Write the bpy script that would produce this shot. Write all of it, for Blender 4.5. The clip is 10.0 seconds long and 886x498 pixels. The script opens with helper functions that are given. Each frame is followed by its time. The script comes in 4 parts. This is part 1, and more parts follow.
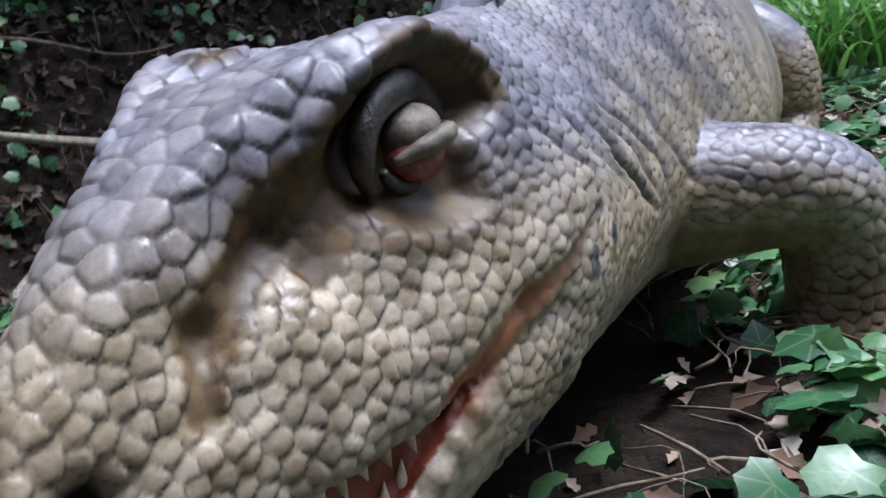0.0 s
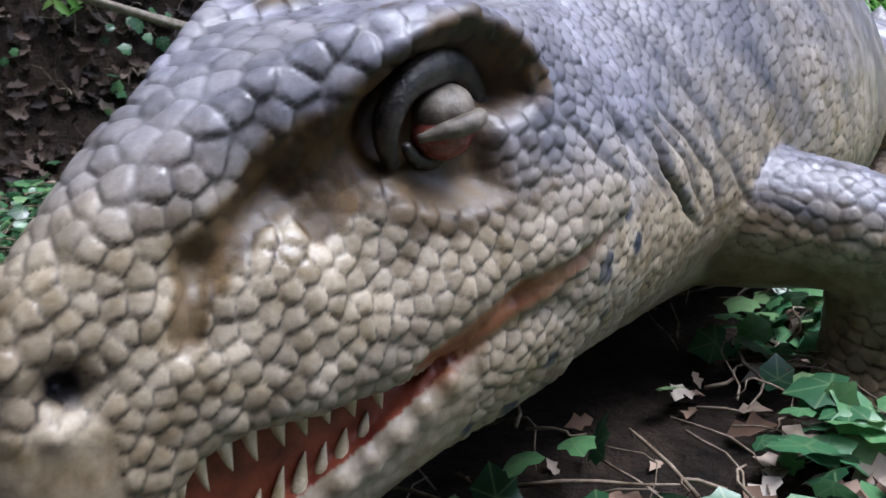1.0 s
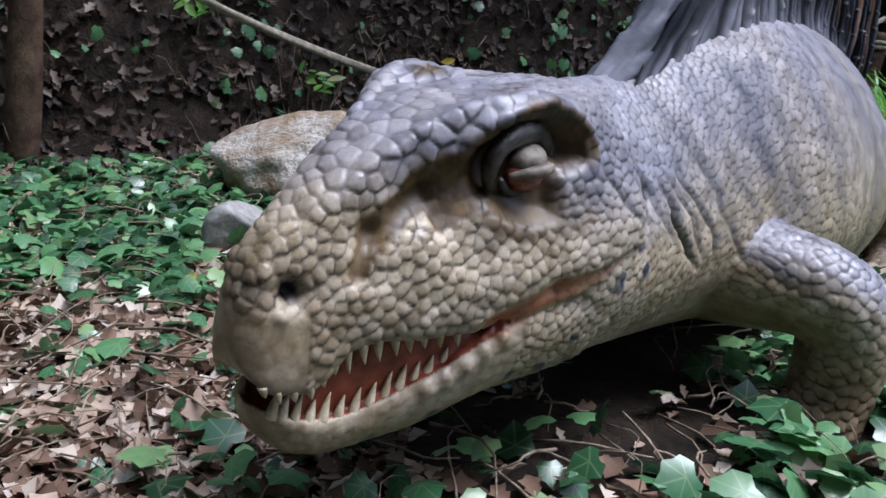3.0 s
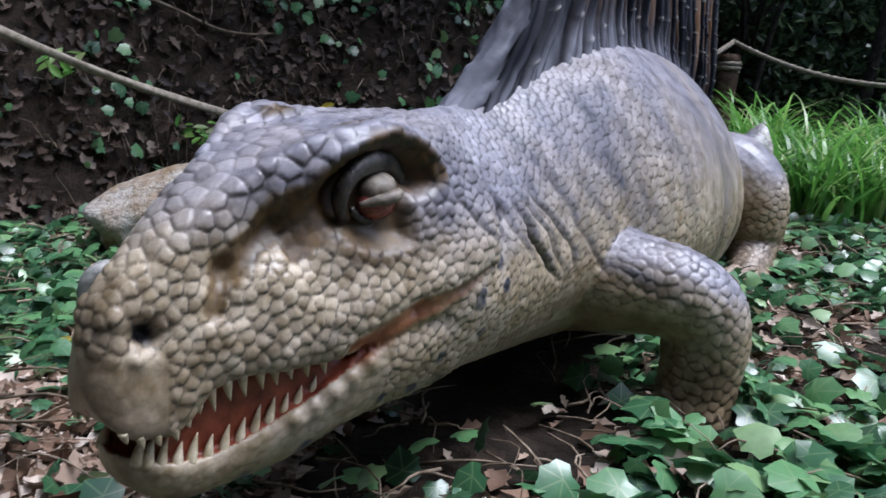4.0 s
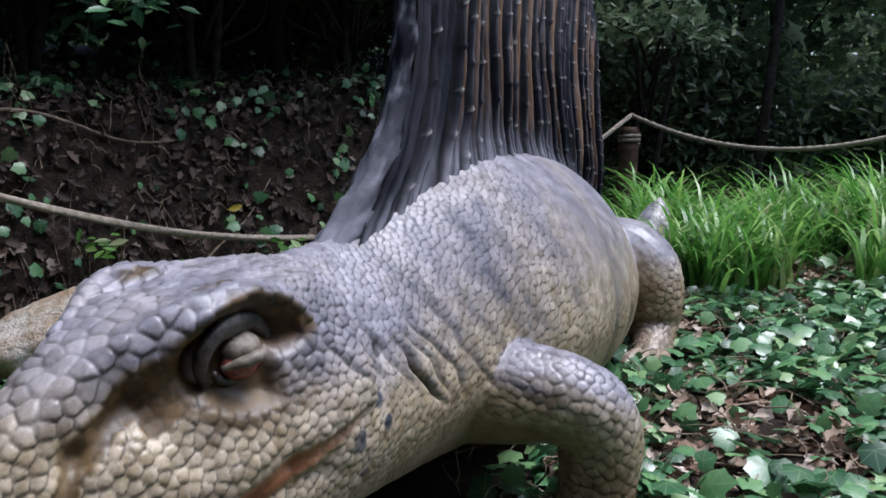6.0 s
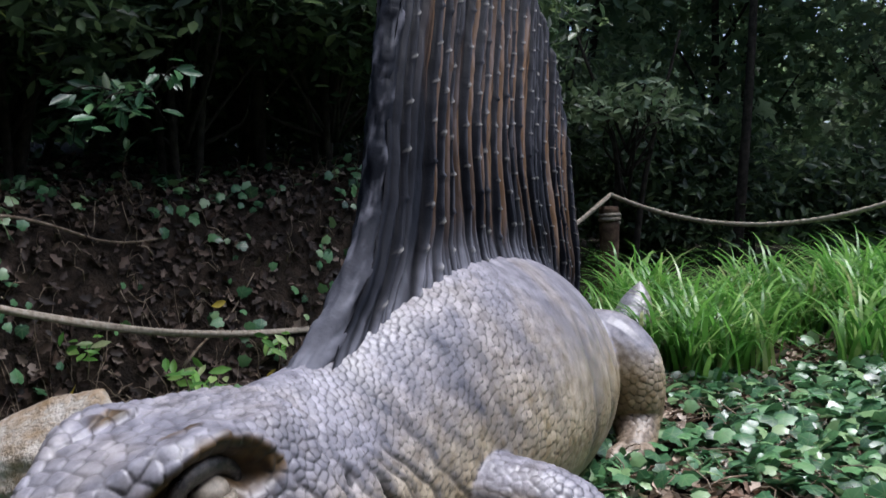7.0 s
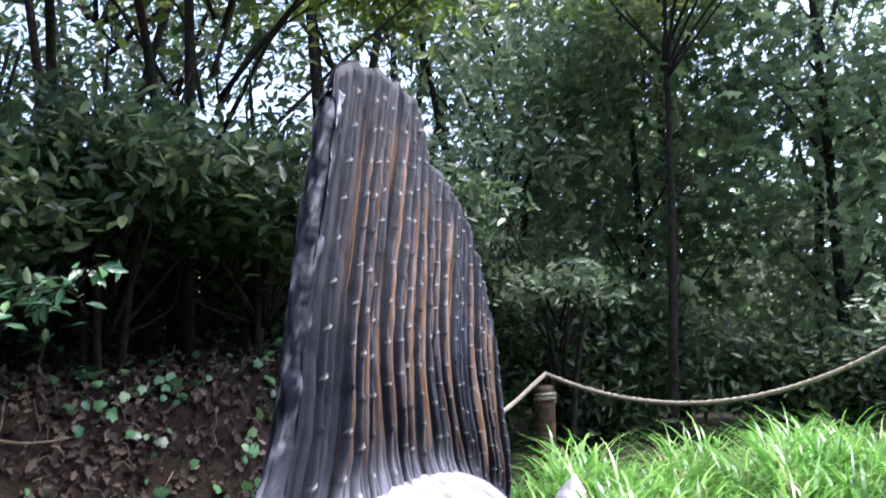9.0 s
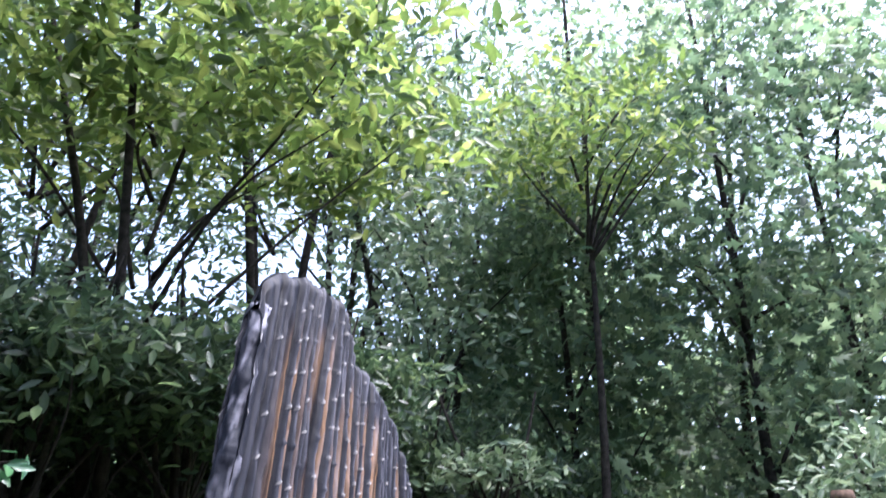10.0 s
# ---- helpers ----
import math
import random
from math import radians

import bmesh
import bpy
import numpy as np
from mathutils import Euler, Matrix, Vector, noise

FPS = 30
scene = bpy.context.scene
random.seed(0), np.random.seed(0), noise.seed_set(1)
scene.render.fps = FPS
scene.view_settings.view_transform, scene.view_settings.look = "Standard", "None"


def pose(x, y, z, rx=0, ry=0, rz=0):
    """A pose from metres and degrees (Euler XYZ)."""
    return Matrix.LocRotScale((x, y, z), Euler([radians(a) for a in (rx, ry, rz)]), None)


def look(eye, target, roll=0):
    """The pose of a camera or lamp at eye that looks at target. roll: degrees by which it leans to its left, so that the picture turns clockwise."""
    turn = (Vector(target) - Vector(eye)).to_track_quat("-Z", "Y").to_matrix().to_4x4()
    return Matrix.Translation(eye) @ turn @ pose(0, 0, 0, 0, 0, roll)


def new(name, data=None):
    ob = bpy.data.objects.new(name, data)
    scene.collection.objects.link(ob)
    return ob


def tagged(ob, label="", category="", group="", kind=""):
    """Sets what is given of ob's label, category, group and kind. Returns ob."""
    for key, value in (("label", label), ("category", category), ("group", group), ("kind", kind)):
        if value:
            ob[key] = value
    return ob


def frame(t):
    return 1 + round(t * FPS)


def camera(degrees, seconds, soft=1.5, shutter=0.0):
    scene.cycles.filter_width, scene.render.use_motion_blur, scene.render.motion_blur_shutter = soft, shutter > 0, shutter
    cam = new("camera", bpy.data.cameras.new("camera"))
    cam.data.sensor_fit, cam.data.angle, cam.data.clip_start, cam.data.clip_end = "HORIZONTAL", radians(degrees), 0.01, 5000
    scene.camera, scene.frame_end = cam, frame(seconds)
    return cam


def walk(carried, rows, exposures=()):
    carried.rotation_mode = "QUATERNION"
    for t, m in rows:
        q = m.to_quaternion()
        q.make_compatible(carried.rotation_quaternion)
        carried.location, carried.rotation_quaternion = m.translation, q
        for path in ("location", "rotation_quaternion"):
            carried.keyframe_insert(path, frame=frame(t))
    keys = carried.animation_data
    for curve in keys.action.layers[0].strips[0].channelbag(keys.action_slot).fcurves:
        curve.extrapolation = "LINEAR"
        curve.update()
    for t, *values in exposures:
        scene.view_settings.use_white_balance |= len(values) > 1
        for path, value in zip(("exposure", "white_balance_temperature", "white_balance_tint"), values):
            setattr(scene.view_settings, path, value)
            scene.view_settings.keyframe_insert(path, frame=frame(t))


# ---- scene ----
cam = camera(58.1, 10.0, 1.5, 0.3)
METRES, EYE, TILT, LEAN, TURN = 1.05, 0.62, -15.0, 8.0, 0.0
ROWS = [
    (0.0, 0.0, 0.0, 0.0, -0.0, 0.0, -0.0),
    (0.5, 0.0358, 0.0149, 0.0174, 4.06, -3.57, -6.97),
    (1.0, 0.0559, -0.0235, 0.0345, 6.44, -4.92, -12.46),
    (1.5, 0.036, -0.1372, 0.0347, 10.33, -6.0, -20.41),
    (2.0, 0.0159, -0.2187, 0.0247, 12.17, -6.4, -24.0),
    (3.5, 0.0942, -0.3801, 0.0204, 7.11, -1.88, -17.83),
    (4.0, 0.122, -0.3798, 0.0183, 2.53, 1.17, -15.93),
    (4.5, 0.1279, -0.3756, 0.0332, 0.48, 3.51, -14.03),
    (5.0, 0.1426, -0.3688, 0.0515, -0.61, 4.33, -12.23),
    (6.5, 0.1968, -0.4237, 0.178, -2.61, 9.73, -10.88),
    (7.0, 0.1996, -0.4398, 0.2129, -2.46, 12.49, -9.43),
    (7.5, 0.1975, -0.4481, 0.2407, -2.02, 14.83, -8.66),
    (8.0, 0.1941, -0.4474, 0.2627, -1.84, 17.29, -8.5),
    (8.5, 0.2096, -0.4589, 0.2996, -3.8, 20.85, -7.97),
    (9.0, 0.223, -0.4669, 0.3415, -6.36, 24.75, -7.55),
    (9.5, 0.2307, -0.5228, 0.3913, -8.26, 31.08, -6.29),
    (10.0, 0.2298, -0.5677, 0.4206, -10.6, 37.04, -5.67),
]
walk(cam, [(t, pose(0, 0, EYE, TILT, LEAN, TURN) @ pose(METRES * x, METRES * y, METRES * z, 90 + pitch, roll, yaw)) for t, x, y, z, yaw, pitch, roll in ROWS], [(0.0, 0.7, 5350, 12), (5.0, 0.67, 5450, 12), (7.0, 0.65, 5700, 11), (7.5, 0.8, 5800, 12), (8.5, 1.5, 5850, 14), (9.0, 2.15, 5700, 17), (10.0, 2.5, 5600, 19)])

from mathutils import kdtree

# ---------------------------------------------------------------- light
world = bpy.data.worlds.new("world")
scene.world = world
world.use_nodes = True
wn = world.node_tree.nodes
sky = wn.new("ShaderNodeTexSky")
sky.sky_type, sky.sun_disc = "NISHITA", False
sky.sun_elevation, sky.sun_rotation = radians(71), radians(76)
sky.air_density, sky.dust_density, sky.ozone_density = 1.0, 6.0, 1.0
wn["Background"].inputs["Strength"].default_value = 0.15
world.node_tree.links.new(sky.outputs[0], wn["Background"].inputs["Color"])
sun_data = bpy.data.lights.new("sun", "SUN")
sun_data.energy, sun_data.angle, sun_data.color = 1.9, radians(24), (1.0, 0.98, 0.94)
sun = new("sun", sun_data)
sun.matrix_world = look((2.0, 0.5, 6.0), (0, 0, 0))


# ---------------------------------------------------------------- small tools
def hermite(points):
    """A smooth curve through (x, y) pairs, as a function of an array."""
    px, py = np.array(points, float).T
    slope = np.diff(py) / np.diff(px)
    m = np.empty_like(py)
    m[0], m[-1] = slope[0], slope[-1]
    m[1:-1] = np.where(slope[:-1] * slope[1:] > 0, 2 * slope[:-1] * slope[1:] / np.where(np.abs(slope[:-1] + slope[1:]) < 1e-9, 1, slope[:-1] + slope[1:]), 0)

    def f(x):
        x = np.clip(np.asarray(x, float), px[0], px[-1])
        i = np.clip(np.searchsorted(px, x) - 1, 0, len(px) - 2)
        h = px[i + 1] - px[i]
        t = (x - px[i]) / h
        return (2 * t**3 - 3 * t**2 + 1) * py[i] + (t**3 - 2 * t**2 + t) * h * m[i] + (-2 * t**3 + 3 * t**2) * py[i + 1] + (t**3 - t**2) * h * m[i + 1]
    return f


def smooth(a, b, x):
    t = np.clip((np.asarray(x, float) - a) / (b - a), 0, 1)
    return t * t * (3 - 2 * t)


def fbm(x, y, seed=0, octaves=4):
    """Cheap smooth noise of the plane, about -1 to 1."""
    rng = np.random.RandomState(seed)
    out, amp = 0, 1.0
    for o in range(octaves):
        for _ in range(3):
            a, ph = rng.uniform(0, 2 * np.pi, 2)
            k = 2.0**o * rng.uniform(0.7, 1.3)
            out = out + amp * np.sin(k * (np.cos(a) * x + np.sin(a) * y) + ph) / 3
        amp *= 0.55
    return out


def make_mesh(name, verts, faces):
    me = bpy.data.meshes.new(name)
    me.from_pydata(np.asarray(verts).tolist(), [], faces if isinstance(faces, list) else faces.tolist())
    me.update()
    return me


def fast_mesh(name, verts, faces):
    """A mesh from arrays, all faces with the same number of corners."""
    verts, faces = np.asarray(verts, np.float32), np.asarray(faces, np.int32)
    me = bpy.data.meshes.new(name)
    me.vertices.add(len(verts))
    me.vertices.foreach_set("co", verts.ravel())
    n, k = faces.shape
    me.loops.add(n * k)
    me.loops.foreach_set("vertex_index", faces.ravel())
    me.polygons.add(n)
    me.polygons.foreach_set("loop_start", np.arange(n, dtype=np.int32) * k)
    me.polygons.foreach_set("loop_total", np.full(n, k, np.int32))
    me.update(calc_edges=True)
    me.validate()
    return me


def shade(me, material, smooth_faces=True):
    if not isinstance(material, (list, tuple)):
        material = [material]
    for m in material:
        me.materials.append(m)
    if smooth_faces:
        me.polygons.foreach_set("use_smooth", np.ones(len(me.polygons), bool))
    return me


def part(name, me, material, parent, label=""):
    ob = new(name, shade(me, material))
    ob.parent = parent
    return tagged(ob, label) if label else ob


def thing(name, x, y, z, label, category, group="", kind=""):
    e = new(name)
    e.location = (x, y, z)
    return tagged(e, label, category, group, kind)


def tube_arrays(points, radii, sides=12, twist=0.0, lobes=0, lobe=0.0, cap=True):
    """Vertices and quads of a tube along points, with caps as collapsed rings."""
    p = np.asarray(points, float)
    n = len(p)
    r = np.broadcast_to(np.asarray(radii, float), (n,)).copy()
    tan = np.gradient(p, axis=0)
    tan /= np.linalg.norm(tan, axis=1)[:, None] + 1e-12
    ref = np.array([0, 0, 1.0]) if abs(tan[0][2]) < 0.9 else np.array([1.0, 0, 0])
    a = np.cross(tan[0], ref)
    a /= np.linalg.norm(a)
    frames = []
    for i in range(n):
        a = a - tan[i] * (a @ tan[i])
        a /= np.linalg.norm(a)
        frames.append((a, np.cross(tan[i], a)))
    length = np.concatenate([[0], np.cumsum(np.linalg.norm(np.diff(p, axis=0), axis=1))])
    th = np.linspace(0, 2 * np.pi, sides, endpoint=False)
    rings = []
    for i in range(n):
        rad = r[i] * (1 + lobe * np.cos(lobes * (th - twist * length[i])))
        rings.append(p[i] + rad[:, None] * (np.cos(th)[:, None] * frames[i][0] + np.sin(th)[:, None] * frames[i][1]))
    if cap:
        rings = [np.repeat(p[:1], sides, 0)] + rings + [np.repeat(p[-1:], sides, 0)]
    v = np.concatenate(rings)
    m = len(rings)
    i, j = np.meshgrid(np.arange(m - 1), np.arange(sides), indexing="ij")
    f = np.stack([i * sides + j, i * sides + (j + 1) % sides, (i + 1) * sides + (j + 1) % sides, (i + 1) * sides + j], -1).reshape(-1, 4)
    return v, f


def along(points, n):
    """n points on a smooth line through the given ones."""
    p = np.asarray(points, float)
    t = np.concatenate([[0], np.cumsum(np.linalg.norm(np.diff(p[:, :3], axis=0), axis=1))])
    q = np.linspace(0, t[-1], n)
    return np.stack([hermite(np.stack([t, p[:, k]], 1))(q) for k in range(p.shape[1])], 1)


def join(parts):
    vs, fs, base = [], [], 0
    for v, f in parts:
        vs.append(v)
        fs.append(np.asarray(f) + base)
        base += len(v)
    return np.concatenate(vs), np.concatenate(fs)


def spin(n, rng, up=None, lean=1.0):
    """n random turns; with up, the leaf's face looks along up, tipped by lean."""
    if up is None:
        q = rng.normal(size=(n, 3))
    else:
        q = np.asarray(up, float) + lean * rng.normal(size=(n, 3))
    z = q / np.linalg.norm(q, axis=1)[:, None]
    h = rng.normal(size=(n, 3))
    x = np.cross(h, z)
    x /= np.linalg.norm(x, axis=1)[:, None]
    return np.stack([x, np.cross(z, x), z], 2)


def scatter(name, template, faces, turns, places, sizes, ribs=()):
    """One mesh of many copies of a small template; ribs names the corners that the veins run to."""
    t = np.asarray(template, float)
    v = np.einsum("nij,kj->nki", turns, t) * np.asarray(sizes)[:, None, None] + np.asarray(places)[:, None, :]
    f = np.asarray(faces)[None] + (np.arange(len(places)) * len(t))[:, None, None]
    me = fast_mesh(name, v.reshape(-1, 3), f.reshape(-1, f.shape[-1]))
    if ribs:
        one = np.zeros(len(t), np.float32)
        one[list(ribs)] = 1
        me.attributes.new("rib", "FLOAT", "POINT").data.foreach_set("value", np.tile(one, len(places)))
    return me


# ---------------------------------------------------------------- materials
def material(name, rough=0.8, spec=0.4):
    m = bpy.data.materials.new(name)
    m.use_nodes = True
    b = m.node_tree.nodes["Principled BSDF"]
    b.inputs["Roughness"].default_value = rough
    b.inputs["Specular IOR Level"].default_value = spec
    return m, m.node_tree.nodes, m.node_tree.links, b


def ramp(nodes, stops):
    r = nodes.new("ShaderNodeValToRGB")
    while len(r.color_ramp.elements) < len(stops):
        r.color_ramp.elements.new(0.5)
    for e, (at, col) in zip(r.color_ramp.elements, stops):
        e.position, e.color = at, (*col, 1)
    return r


def noise_node(nodes, links, scale, detail=4, coord="Object", rough=0.6):
    tc = nodes.new("ShaderNodeTexCoord")
    n = nodes.new("ShaderNodeTexNoise")
    n.inputs["Scale"].default_value, n.inputs["Detail"].default_value, n.inputs["Roughness"].default_value = scale, detail, rough
    links.new(tc.outputs[coord], n.inputs["Vector"])
    return n


def spread_out(nodes, links, socket, low=0.34, high=0.66):
    """Noise stretched over the whole range."""
    m = nodes.new("ShaderNodeMapRange")
    m.inputs["From Min"].default_value, m.inputs["From Max"].default_value = low, high
    links.new(socket, m.inputs["Value"])
    return m.outputs[0]


def blend(nodes, links, fac, a, b, kind="MIX"):
    """Mix of two colours; each input is a socket, a number or a colour."""
    m = nodes.new("ShaderNodeMix")
    m.data_type, m.blend_type = "RGBA", kind
    for key, v in ((0, fac), (6, a), (7, b)):
        if isinstance(v, (int, float)):
            m.inputs[key].default_value = v if key == 0 else (v, v, v, 1)
        elif isinstance(v, tuple):
            m.inputs[key].default_value = (*v, 1)
        else:
            links.new(v, m.inputs[key])
    return m.outputs[2]


def sums(nodes, links, op, a, b, clamp=False):
    m = nodes.new("ShaderNodeMath")
    m.operation, m.use_clamp = op, clamp
    for key, v in ((0, a), (1, b)):
        if isinstance(v, (int, float)):
            m.inputs[key].default_value = v
        else:
            links.new(v, m.inputs[key])
    return m.outputs[0]


def attribute(nodes, name):
    a = nodes.new("ShaderNodeAttribute")
    a.attribute_name = name
    return a.outputs["Fac"]


def relief(nodes, links, bsdf, height, strength=0.3, distance=0.004):
    b = nodes.new("ShaderNodeBump")
    b.inputs["Strength"].default_value, b.inputs["Distance"].default_value = strength, distance
    links.new(height, b.inputs["Height"])
    links.new(b.outputs[0], bsdf.inputs["Normal"])


def hide_material():
    m, n, l, b = material("painted_hide", 0.5, 0.5)
    big, mid, fine = noise_node(n, l, 5, 4), noise_node(n, l, 30, 6), noise_node(n, l, 190, 5)
    mids, fines = spread_out(n, l, mid.outputs["Fac"]), spread_out(n, l, fine.outputs["Fac"])
    grey = blend(n, l, mids, (0.14, 0.135, 0.165), (0.31, 0.298, 0.345))
    tan = blend(n, l, mids, (0.24, 0.18, 0.10), (0.50, 0.42, 0.31))
    side = sums(n, l, "ADD", attribute(n, "ochre"), sums(n, l, "MULTIPLY", sums(n, l, "SUBTRACT", spread_out(n, l, big.outputs["Fac"]), 0.5), 0.5), True)
    col = blend(n, l, side, grey, tan)
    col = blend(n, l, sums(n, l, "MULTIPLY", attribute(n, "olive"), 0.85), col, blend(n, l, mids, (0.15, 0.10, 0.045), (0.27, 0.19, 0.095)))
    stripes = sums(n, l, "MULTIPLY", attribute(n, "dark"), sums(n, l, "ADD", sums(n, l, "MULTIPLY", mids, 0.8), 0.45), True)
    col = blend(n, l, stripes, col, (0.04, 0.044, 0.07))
    col = blend(n, l, sums(n, l, "MULTIPLY", fines, 0.16), col, (0.07, 0.06, 0.055))
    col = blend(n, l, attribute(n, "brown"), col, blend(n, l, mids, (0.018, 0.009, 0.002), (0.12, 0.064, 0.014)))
    # carved hollows are painted black, their shade put into the colour
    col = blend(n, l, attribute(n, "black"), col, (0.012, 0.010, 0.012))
    # scale outlines, and the shade under each scale's edge mixed in as colour
    groove_shade = sums(n, l, "MULTIPLY", attribute(n, "groove_shade"), 0.95)
    col = blend(n, l, groove_shade, col, (0.03, 0.025, 0.026))
    each = sums(n, l, "ADD", sums(n, l, "MULTIPLY", attribute(n, "each"), 0.34), 0.83)
    col = blend(n, l, 1.0, col, each, "MULTIPLY")
    col = blend(n, l, attribute(n, "orange"), col, blend(n, l, mids, (0.26, 0.085, 0.03), (0.46, 0.20, 0.09)))
    col = blend(n, l, attribute(n, "red"), col, blend(n, l, mids, (0.10, 0.016, 0.010), (0.30, 0.075, 0.035)))
    l.new(col, b.inputs["Base Color"])
    r = sums(n, l, "ADD", sums(n, l, "MULTIPLY", mids, 0.24), 0.29)
    r = sums(n, l, "ADD", r, sums(n, l, "MULTIPLY", attribute(n, "brown"), 0.12))
    l.new(r, b.inputs["Roughness"])
    relief(n, l, b, fine.outputs["Fac"], 0.28, 0.0015)
    return m


def sail_material():
    m, n, l, b = material("painted_sail", 0.5, 0.08)
    mid, fine = noise_node(n, l, 22, 5), noise_node(n, l, 150, 5)
    col = blend(n, l, mid.outputs["Fac"], (0.004, 0.005, 0.009), (0.022, 0.025, 0.036))
    warm = sums(n, l, "MULTIPLY", attribute(n, "warm"), sums(n, l, "ADD", mid.outputs["Fac"], 0.35), True)
    col = blend(n, l, warm, col, (0.17, 0.098, 0.052))
    # dusty grey, with sky sheen and crest highlights painted in the same colour
    dust_sheen = sums(n, l, "MULTIPLY", attribute(n, "dust_sheen"), sums(n, l, "ADD", mid.outputs["Fac"], 0.3), True)
    col = blend(n, l, dust_sheen, col, (0.26, 0.26, 0.31))
    # black groove shade painted over the other sail colours
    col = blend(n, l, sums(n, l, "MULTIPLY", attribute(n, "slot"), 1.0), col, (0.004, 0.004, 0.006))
    col = blend(n, l, attribute(n, "tip"), col, (0.46, 0.445, 0.43))
    l.new(col, b.inputs["Base Color"])
    l.new(sums(n, l, "ADD", sums(n, l, "MULTIPLY", mid.outputs["Fac"], 0.4), 0.38), b.inputs["Roughness"])
    relief(n, l, b, fine.outputs["Fac"], 0.4, 0.003)
    return m


def plain_material(name, dark, light, scale, rough, bump=0.3, distance=0.003, spec=0.4):
    m, n, l, b = material(name, rough, spec)
    a, f = noise_node(n, l, scale, 5), noise_node(n, l, scale * 7, 5)
    col = blend(n, l, spread_out(n, l, a.outputs["Fac"]), dark, light)
    col = blend(n, l, sums(n, l, "MULTIPLY", spread_out(n, l, f.outputs["Fac"]), 0.45), col, dark)
    l.new(col, b.inputs["Base Color"])
    relief(n, l, b, f.outputs["Fac"], bump, distance)
    return m


def leaf_material(name, stops, rough=0.4, through_light=0.25, spec=0.5):
    """Leaves: every leaf takes its own tone from the ramp; some light passes through."""
    m, n, l, b = material(name, rough, spec)
    g = n.new("ShaderNodeNewGeometry")
    r = ramp(n, stops)
    l.new(g.outputs["Random Per Island"], r.inputs[0])
    f = noise_node(n, l, 60, 3)
    col = blend(n, l, sums(n, l, "MULTIPLY", f.outputs["Fac"], 0.5), r.outputs[0], 0.02)
    rib = n.new("ShaderNodeMapRange")
    rib.inputs["From Min"].default_value, rib.inputs["From Max"].default_value, rib.inputs["To Max"].default_value = 0.86, 1.0, 0.55
    l.new(attribute(n, "rib"), rib.inputs["Value"])
    col = blend(n, l, rib.outputs[0], col, (0.24, 0.33, 0.16))
    l.new(col, b.inputs["Base Color"])
    relief(n, l, b, f.outputs["Fac"], 0.25, 0.002)
    if through_light:
        t = n.new("ShaderNodeBsdfTranslucent")
        l.new(col, t.inputs["Color"])
        mix = n.new("ShaderNodeMixShader")
        mix.inputs[0].default_value = through_light
        l.new(b.outputs[0], mix.inputs[1])
        l.new(t.outputs[0], mix.inputs[2])
        l.new(mix.outputs[0], n["Material Output"].inputs["Surface"])
    return m


HIDE, SAIL = hide_material(), sail_material()
TOOTH = plain_material("tooth_paint", (0.42, 0.33, 0.19), (0.78, 0.70, 0.53), 60, 0.35, 0.1)
EYE = plain_material("eye_paint", (0.16, 0.03, 0.025), (0.46, 0.15, 0.12), 120, 0.15, 0.05, 0.001, 0.6)
LID = plain_material("eyelid_paint", (0.09, 0.073, 0.055), (0.30, 0.26, 0.215), 70, 0.45, 0.35, 0.002)
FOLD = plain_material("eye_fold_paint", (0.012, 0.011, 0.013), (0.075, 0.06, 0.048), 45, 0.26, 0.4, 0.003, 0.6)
SOIL = plain_material("forest_soil", (0.010, 0.007, 0.005), (0.048, 0.034, 0.024), 9, 0.95, 0.8, 0.02, 0.2)
STONE = plain_material("pale_limestone", (0.27, 0.19, 0.11), (0.64, 0.63, 0.61), 7, 0.9, 1.0, 0.02, 0.2)
GREYSTONE = plain_material("grey_stone", (0.22, 0.21, 0.2), (0.42, 0.41, 0.4), 14, 0.9, 0.4, 0.006, 0.2)
BARK = plain_material("dark_bark", (0.012, 0.010, 0.008), (0.06, 0.05, 0.04), 18, 0.95, 0.9, 0.02, 0.2)
WOOD = plain_material("weathered_post_wood", (0.04, 0.024, 0.016), (0.16, 0.105, 0.07), 14, 0.85, 0.7, 0.006, 0.2)
ROPE = plain_material("natural_rope", (0.20, 0.165, 0.125), (0.46, 0.41, 0.34), 50, 0.95, 0.5, 0.003, 0.1)
TWIG = plain_material("dry_twig", (0.10, 0.07, 0.045), (0.36, 0.29, 0.22), 30, 0.9, 0.4, 0.002, 0.2)
IVY = leaf_material("ivy_leaf", [(0.0, (0.02, 0.075, 0.03)), (0.45, (0.07, 0.21, 0.085)), (0.8, (0.16, 0.36, 0.135)), (1.0, (0.34, 0.50, 0.22))], 0.32, 0.2, 0.7)
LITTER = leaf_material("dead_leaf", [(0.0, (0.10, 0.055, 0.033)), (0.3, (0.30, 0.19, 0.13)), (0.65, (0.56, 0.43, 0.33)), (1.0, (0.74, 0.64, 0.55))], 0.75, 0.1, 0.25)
# browner bank leaves; this darker ramp also carries the bank's shade
SHADED_LITTER = leaf_material("shaded_dead_leaf", [(0.0, (0.012, 0.007, 0.005)), (0.55, (0.05, 0.029, 0.018)), (0.88, (0.13, 0.085, 0.06)), (1.0, (0.28, 0.22, 0.175))], 0.6, 0.08, 0.3)
GRASS = leaf_material("grass_blade", [(0.0, (0.07, 0.22, 0.03)), (0.6, (0.19, 0.45, 0.07)), (0.92, (0.36, 0.60, 0.15)), (1.0, (0.5, 0.48, 0.28))], 0.35, 0.4)
